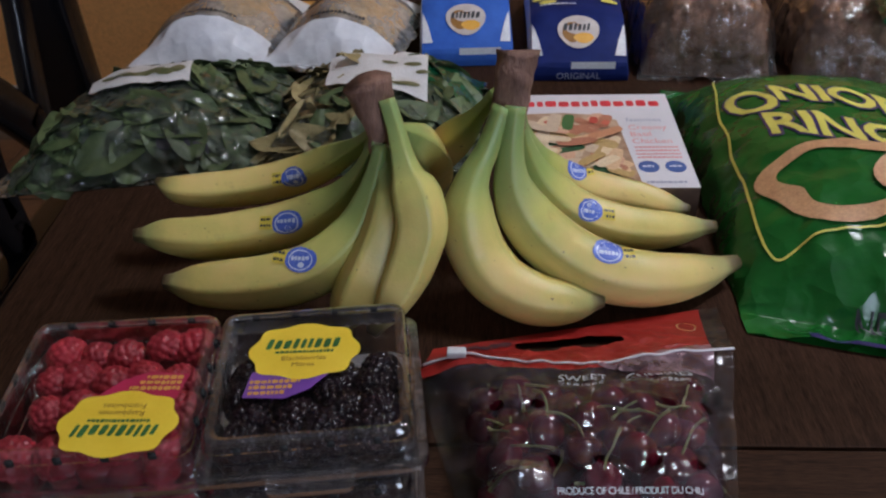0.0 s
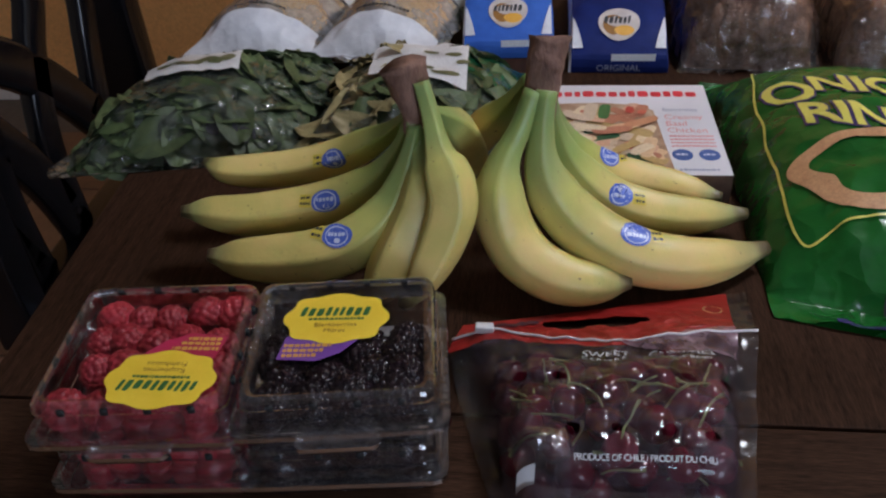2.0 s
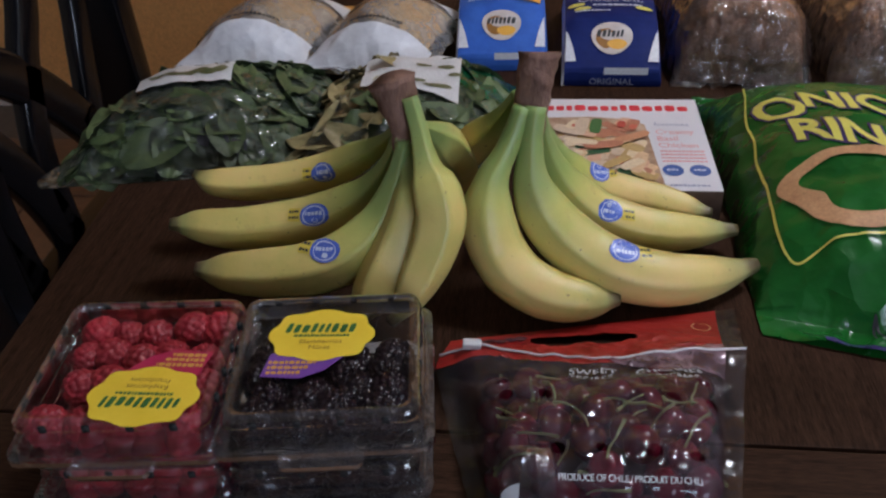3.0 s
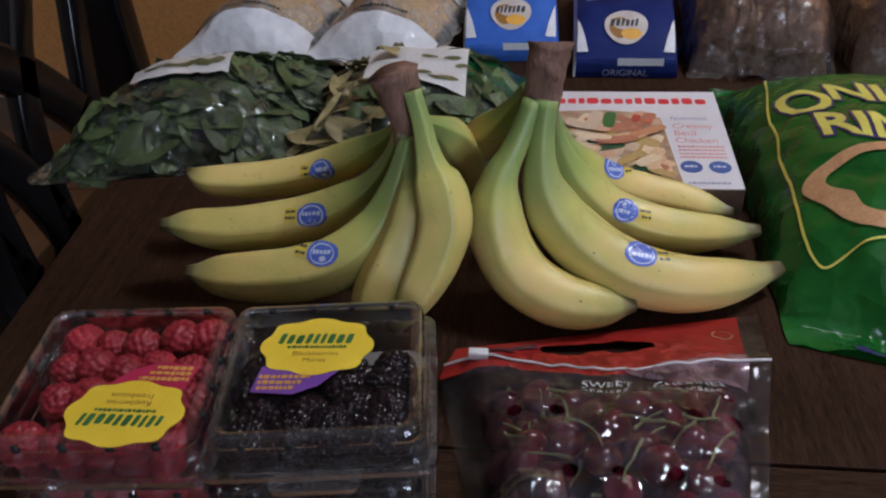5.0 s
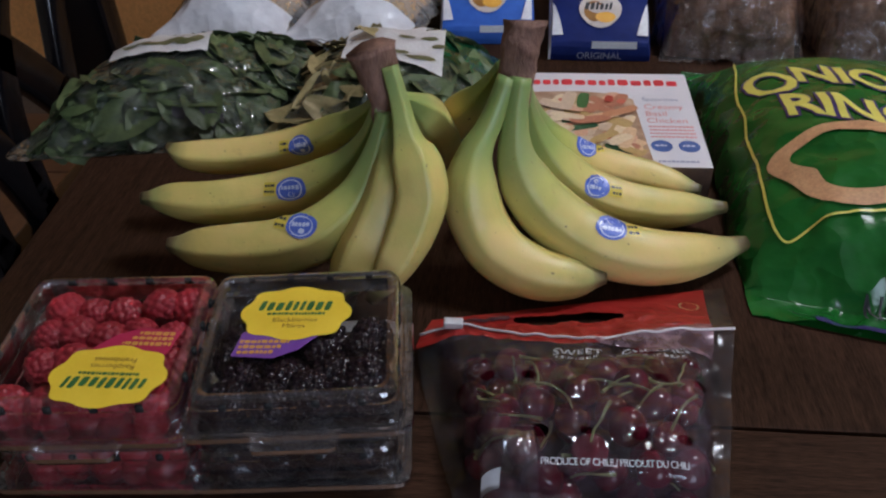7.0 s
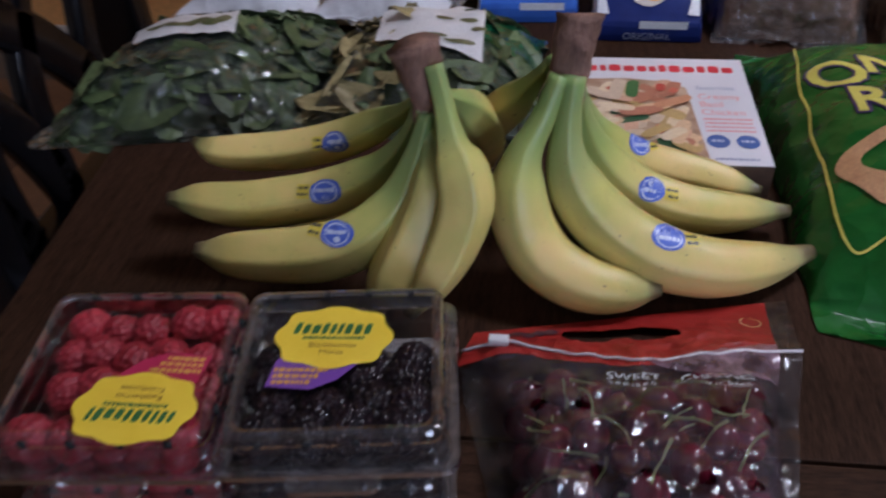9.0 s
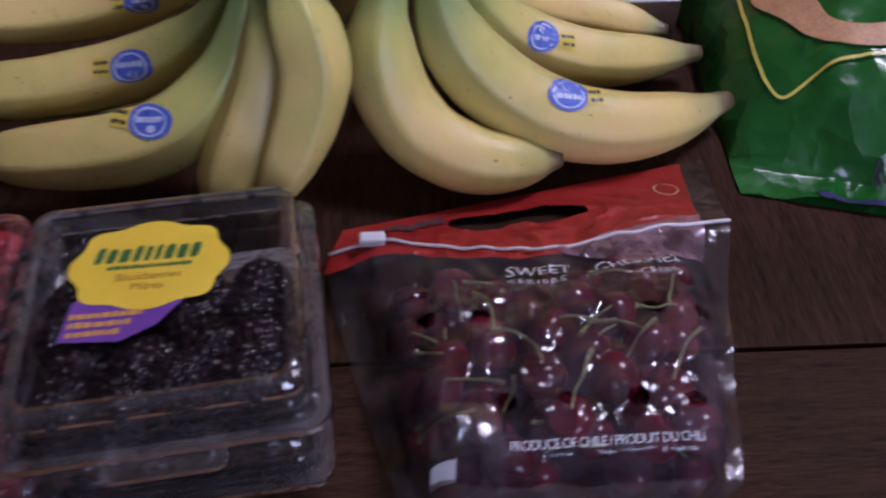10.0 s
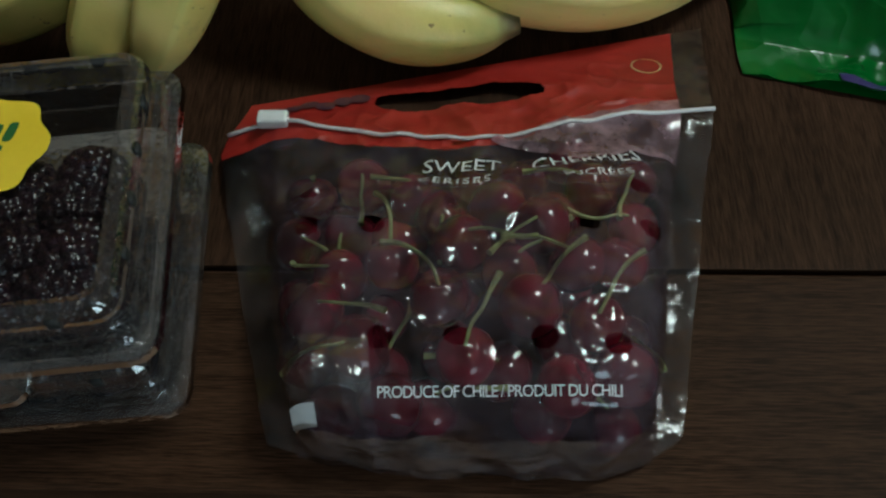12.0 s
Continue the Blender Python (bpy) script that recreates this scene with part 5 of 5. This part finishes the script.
for k in range(4):
    flat_print(bars_bm(0.114, 0.156, 0.071 - 0.0065 * k, 0.003, rng), M["carton_pink"], "small_print")
for x in (0.122, 0.147):
    d = flat_print(poly_bm(oval(x, 0.036, 0.0098, 0.0105)), M["carton_blue"], "badge", 0.0004, None, "round dark blue badge")
    flat_print(bars_bm(x - 0.006, x + 0.006, 0.0345, 0.0035, rng), M["sticker_white"], "small_print", 0.0008, d)
flat_print(bars_bm(0.116, 0.152, 0.007, 0.0035, rng), M["grey_ink"], "small_print")


# cracker bags
def cracker_bag(x0, y0, w, mat_name, deg, label, word, wedge):
    pl = turned(x0, y0, deg)
    g = thing("cracker_bag", (*pl(w / 2, 0.1), T), label, "snack bag", "blue cracker bags")
    hgt, length = 0.027, 0.26
    prof = [(0.0, 0.001), (-0.001, 0.008), (0.0, 0.018), (0.002, hgt - 0.004), (0.006, hgt), (0.02, hgt + 0.014), (0.04, hgt + 0.026), (0.07, hgt + 0.037), (0.13, hgt + 0.042), (0.20, hgt + 0.026), (0.25, 0.022), (length, 0.004)]

    def sec(v):
        t = v * (len(prof) - 1)
        i = min(int(t), len(prof) - 2)
        a, b = prof[i], prof[i + 1]
        f = t - i
        return a[0] + (b[0] - a[0]) * f, a[1] + (b[1] - a[1]) * f

    def top(u, v):
        y, z = sec(v)
        e = abs(2 * u - 1)
        dip = 0.008 * e ** 4 * min(1, y / 0.05) if y > 0 else 0
        wob = 0.0015 * noise.noise(Vector((u * 5, v * 6, x0 * 40)))
        X, Y = pl(w * u, y)
        return Vector((X, Y, T + max(0.001, z - dip + wob * (1 if z > 0.01 else 0))))
    body = part("front", grid_bm(top, 40, 60), M[mat_name], g, "printed paper front and folded base")
    for s, nm in ((0, "side"), (1, "side")):
        bm = grid_bm(lambda a, b: Vector((*pl(w * s + (1 if s else -1) * 0.003 * math.sin(math.pi * a), sec(b)[0]), T + 0.001 + (top(s, b).z - T - 0.001) * a)), 6, 40)
        part(nm, bm, M["paper_white"] if s == 0 else M[mat_name], g)

    def on(lift, shift=0.0):
        def f(x, y):
            # y < 0: down the base's face; y > 0: back along the front
            if y < 0:
                X, Y = pl(x, -0.0015 - lift)
                return Vector((X, Y, T + hgt + y))
            zz = ipol(y, [(p[0], p[1]) for p in prof[4:]])
            e = abs(2 * x / w - 1)
            X, Y = pl(x, y)
            return Vector((X, Y, T + zz - 0.008 * e ** 4 * min(1, y / 0.05) + 0.002 + lift))
        return f
    rg = random.Random(int(w * 1e4))
    ring = part("logo", lay(poly_bm(oval(w / 2, 0.034, 0.025, 0.021, 36), 0.01), on(0.0006), 0), M["logo_cream"], body, "round cream and orange logo shape")
    part("logo_shape", lay(poly_bm(oval(w / 2 - 0.007, 0.031, 0.0125, 0.013, 24), 0.01), on(0.001), 0), M["label_brown"], ring)
    part("logo_shape", lay(poly_bm(oval(w / 2 + 0.002, 0.0345, 0.017, 0.0075, 24), 0.01), on(0.0012), 0), M["logo_cream"], ring)
    part("logo_shape", lay(poly_bm(oval(w / 2 + 0.006, 0.023, 0.012, 0.006, 24), 0.01), on(0.0014), 0), M["logo_orange"], ring)
    part("logo_shape", lay(bars_bm(w / 2 - 0.019, w / 2 + 0.017, 0.031, 0.009, rg, 0.2, low=0.3, high=0.55), on(0.002), 0), M["ink"], ring)
    part("label_strip", lay(poly_bm(rect(w * 0.42, -0.010, w * 0.88, -0.001), 0.01), on(0.001), 0), M["paper_white"], body, "white paper strip on the folded base")
    for s in (0, 1):
        a, b = (0.001, 0.014) if s == 0 else (w - 0.001, w - 0.014)
        part("fold", lay(poly_bm([(a, 0.050), (a, 0.0065), (b, 0.0065)], 0.01), on(0.001), 0), M["paper_white"], body, "white folded paper corner")
    if word:
        t = text_bm(word, 0.0115)
        wd = max(v.co.x for v in t.verts)
        for v in t.verts:
            v.co.x, v.co.y = v.co.x - wd / 2 + w * 0.5, v.co.y - 0.023
        part("lettering", lay(t, on(0.0008), 0), M["grey_ink"], body)
        t = text_bm(word, 0.018, 0, 0.01)
        wd = max(v.co.x for v in t.verts)
        for v in t.verts:
            v.co.x, v.co.y = v.co.x - wd / 2 + w * 0.5, v.co.y + 0.105
        part("lettering", lay(t, on(0.001), 0), M["sticker_white"], body)
    part("small_print", lay(join(bars_bm(0.012, w * 0.5, 0.077, 0.004, rg), bars_bm(w * 0.3, w * 0.85, 0.092, 0.005, rg)), on(0.001), 0), M["sticker_white"], body)
    if wedge:
        part("cheese_print", lay(poly_bm([(w - 0.04, 0.078), (w - 0.006, 0.072), (w - 0.004, 0.095), (w - 0.02, 0.104)], 0.01), on(0.001), 0), M["logo_orange"], body)
    else:
        part("cracker_print", lay(join(*[poly_bm(oval(x, y, 0.011, 0.005, 14), 0.01) for x, y in ((0.014, 0.098), (0.022, 0.086), (w - 0.016, 0.088))]), on(0.001), 0), M["chips_yellow"], body)


cracker_bag(0.104, 0.988, 0.114, "navy", -1, "dark blue paper bag of crackers lying on its back", "ORIGINAL", False)
cracker_bag(-0.030, 1.030, 0.112, "azure", 2, "bright blue paper bag of cheddar crackers lying down", "", True)


# ---- salad bags ----
def leaf_mesh(name, ln, wd, material, seed):
    rg = random.Random(seed)
    b1, b2 = rg.uniform(-0.9, 0.9), rg.uniform(4, 12)

    def f(u, v):
        s = 2 * u - 1
        half = wd / 2 * math.sin(math.pi * min(1, v * 0.93 + 0.07)) ** 0.7
        return Vector((s * half, (v - 0.5) * ln, 0.25 * abs(s) * half + b1 * 0.3 * ln * (v - 0.5) ** 2 + 0.0018 * math.sin(b2 * v + 3 * s) - 0.0012 * (1 - abs(s)) ** 6))
    bm = grid_bm(f, 8, 10)
    me = bpy.data.meshes.new(name)
    bm.to_mesh(me)
    bm.free()
    me.materials.append(material)
    smooth(me)
    return me


SPIN = [leaf_mesh("leaf", 0.062, 0.036, M["leaf"], 1), leaf_mesh("leaf", 0.050, 0.032, M["leaf"], 2), leaf_mesh("leaf", 0.072, 0.040, M["leaf"], 3)]
PALE = [leaf_mesh("leaf", 0.06, 0.036, M["leaf_pale"], 4), leaf_mesh("leaf", 0.07, 0.03, M["leaf_pale"], 5)]


def salad_bag(pw, label, seed, pale, count):
    mid = pw.top(0.5, 0.5)
    ob = thing("salad_bag", (mid.x, mid.y, pw.base), label, "salad bag", "bags of salad leaves")
    rg = random.Random(seed)
    fl = part("film", pw.sheet(90, 80), M["salad_film"], ob, "clear crinkled plastic film")
    part("back_film", pw.under(), M["salad_film"], ob)
    # a dark bed of packed leaves under the loose ones
    part("packed_leaves", grid_bm(lambda u, v: Vector((*pw.top(0.06 + 0.88 * u, 0.07 + 0.86 * v).xy, pw.base + 0.001 + max(0.0, (pw.top(0.06 + 0.88 * u, 0.07 + 0.86 * v).z - pw.base) * 0.5 - 0.006))), 40, 40), M["leaf"], ob)
    for k in range(count):
        u, v = rg.uniform(0.08, 0.92), rg.uniform(0.08, 0.92)
        p = pw.top(u, v)
        n = (pw.top(min(1, u + 0.03), v) - p).cross(pw.top(u, min(1, v + 0.03)) - p).normalized()
        if n.z < 0:
            n = -n
        m = n.to_track_quat("Z", "Y").to_matrix().to_4x4() @ Euler((rg.uniform(-0.17, 0.17), rg.uniform(-0.17, 0.17), rg.uniform(0, 6.28))).to_matrix().to_4x4()
        lf = new("leaf", rg.choice(PALE if pale(u, v, rg) else SPIN))
        depth = rg.uniform(0.007, 0.011 + 0.14 * (p.z - pw.base))
        lf.parent = ob
        z = max(pw.base + 0.004, p.z - depth)
        lf.matrix_basis = Matrix.Translation(Vector((p.x, p.y, z)) - OFF[ob.name]) @ m @ Matrix.Diagonal((*(rg.uniform(0.8, 1.35) * min(1.0, (p.z - pw.base) / 0.03 + 0.35),) * 3, 1))
    return ob, fl


def salad_label(pw, fl, pts, seed):
    lb = part("label", lay(poly_bm(pts, 0.012), lambda x, y: pw.over(x, y), 0.005), M["label_white"], fl, "white printed label with a leaf picture")
    return lb


sp1 = Pillow((-0.446, 0.728), (0.254, 0.040), (0.030, 0.232), 0.061, crimp=0.04, lump=0.006, freq=20, seed=11, side=0.02, edge=0.72)
ob, fl = salad_bag(sp1, "clear bag of dark green spinach leaves", 31, lambda u, v, r: False, 270)
lb = salad_label(sp1, fl, [(-0.372, 0.842), (-0.267, 0.858), (-0.276, 0.912), (-0.388, 0.905)], 1)
part("leaf_print", lay(join(*[poly_bm(oval(-0.358 + 0.012 * k, 0.872 + 0.0015 * k + 0.004 * math.sin(k * 2.1), 0.010, 0.007, 12), 0.012) for k in range(7)]), lambda x, y: sp1.over(x, y), 0.006), M["label_leaf"], lb)
t = bars_bm(-0.285, -0.235, 0.775, 0.010, random.Random(6), fine=0.012)
part("small_print", lay(t, lambda x, y: sp1.over(x, y), 0.0012), M["ink"], fl)
part("header_film", sp1.sheet(60, 10, 0.2, 0.99, 0.88, 0.995, 0.0016), M["green_film"], fl, "green printed header film")
sp2 = Pillow((-0.186, 0.772), (0.225, -0.010), (0.012, 0.220), 0.060, crimp=0.04, lump=0.006, freq=20, seed=23, side=0.01, edge=0.6)
ob, fl = salad_bag(sp2, "clear bag of mixed lettuce with a white label", 37, lambda u, v, r: u < 0.30 + 0.25 * v and r.random() < 0.97, 240)
lb = salad_label(sp2, fl, [(-0.121, 0.856), (-0.011, 0.828), (-0.016, 0.952), (-0.124, 0.926)], 2)
part("leaf_print", lay(join(*[poly_bm(oval(x, y, a, 0.005, 12), 0.012) for x, y, a in ((-0.035, 0.85, 0.016), (-0.06, 0.858, 0.012), (-0.03, 0.895, 0.010), (-0.018, 0.878, 0.008), (-0.055, 0.90, 0.009))]), lambda x, y: sp2.over(x, y), 0.006), M["label_leaf"], lb)
part("header_film", sp2.sheet(40, 24, 0.66, 0.99, 0.45, 0.995, 0.0016), M["green_film"], fl, "green printed header film")


# ---- shredded cheese bags ----
def cheese_bag(pw, label, text, head_mat, head_word):
    mid = pw.top(0.5, 0.5)
    ob = thing("cheese_bag", (mid.x, mid.y, pw.base), label, "cheese bag", "bags of shredded cheese")
    fl = part("film", pw.sheet(70, 70), M["cheese_film"], ob, "glossy clear plastic film")
    part("back_film", pw.under(), M["cheese_film"], ob)
    part("shredded_cheese", grid_bm(lambda u, v: Vector((*pw.top(0.07 + 0.86 * u, 0.255 + 0.45 * v).xy, pw.base + 0.0015 + max(0, (pw.top(0.07 + 0.86 * u, 0.255 + 0.45 * v).z - pw.base) * 0.9 - 0.003))), 40, 30), M["cheese"], ob, "pale yellow shredded cheese")
    part("white_band", pw.sheet(50, 24, 0.03, 0.97, 0.03, 0.25, 0.001), M["white_film"], fl, "white printed lower band")
    part("head_band", pw.sheet(50, 12, 0.02, 0.98, 0.86, 0.995, 0.001), M[head_mat], fl, "coloured printed header")
    part("white_band", pw.sheet(50, 12, 0.02, 0.98, 0.70, 0.86, 0.0012), M["label_white"], fl)
    if text:
        t = text_bm(text, 0.020, 0.0, 0.008)
        lo = pw.o + pw.u * 0.36 + pw.v * 0.745
        dr = pw.u.normalized()
        for v in t.verts:
            q = lo + dr * v.co.x + pw.v.normalized() * v.co.y
            v.co.x, v.co.y = q.x, q.y
        part("lettering", lay(t, lambda x, y: pw.over(x, y), 0.002), M["label_green"], fl)
    lo = pw.o + pw.u * 0.3 + pw.v * 0.27
    rgx = random.Random(2)
    bb = bars_bm(0, 0.07, 0, 0.004, rgx, fine=0.012)
    for v in bb.verts:
        q = lo + pw.u.normalized() * v.co.x + pw.v.normalized() * v.co.y
        v.co.x, v.co.y = q.x, q.y
    part("small_print", lay(bb, lambda x, y: pw.over(x, y), 0.0026), M["ink"], fl)


cheese_bag(Pillow((-0.392, 0.978), (0.172, -0.002), (0.040, 0.23), 0.060, T + 0.022, 0.05, sharp=1.7, lump=0.0035, freq=22, seed=41, side=0.02, edge=0.8, crease=0.002), "white and clear bag of shredded cheese, orange header", "", "label_orange", "")
cheese_bag(Pillow((-0.226, 0.972), (0.160, -0.022), (0.045, 0.23), 0.060, T + 0.024, 0.05, sharp=1.7, lump=0.0035, freq=22, seed=47, side=0.02, edge=0.8, crease=0.002), "white and clear bag of shredded mozzarella, green header", "MOZZA", "green_film", "")


# ---- bread ----
def bread_bag(pw, label, seed):
    mid = pw.top(0.5, 0.5)
    ob = thing("bread_bag", (mid.x, mid.y, pw.base), label, "bread", "bagged loaves of bread")

    def loaf(u, v):
        p = pw.top(0.04 + 0.92 * u, 0.06 + 0.9 * v)
        h = max(0, (p.z - pw.base) * 0.94 - 0.004)
        h += 0.003 * abs(math.sin(v * 28)) * (1 if h > 0.02 else 0)
        h *= min(1, v * 18) ** 0.5 * min(1, u * 18, (1 - u) * 18) ** 0.5
        return Vector((p.x, p.y, pw.base + 0.001 + h))
    part("loaf", grid_bm(loaf, 40, 60), M["bread"], ob, "brown wholegrain loaf with a rough crust")
    part("film", grid_bm(lambda u, v: pw.top(u, v) + Vector((0, 0, 0.0022 * math.sin(u * 47 + 14 * noise.noise(Vector((u * 5, v * 5, seed)))) * max(0, 1 - 3.2 * v) * math.sin(math.pi * u))), 120, 70), M["bread_film"], ob, "clear wrinkled bread bag film")


bread_bag(Pillow((0.232, 0.985), (0.165, -0.02), (0.01, 0.30), 0.105, crimp=0.03, sharp=3.4, lump=0.005, freq=16, seed=53, side=0.01), "brown wholegrain loaf in a clear bag", 1)
bread_bag(Pillow((0.410, 0.955), (0.165, -0.01), (0.01, 0.30), 0.10, crimp=0.03, sharp=3.4, lump=0.005, freq=16, seed=59, side=0.01), "dark seeded loaf in a clear bag", 2)
g = Pillow((0.47, 0.91), (0.11, -0.01), (0.02, 0.10), 0.03, T + 0.095, 0.05, lump=0.006, freq=25, seed=61)
bm = g.sheet(40, 40)
solo("bread_tag", join(bm, g.under()), M["green_film"], "crumpled green printed bag end on the loaf", "bag end")
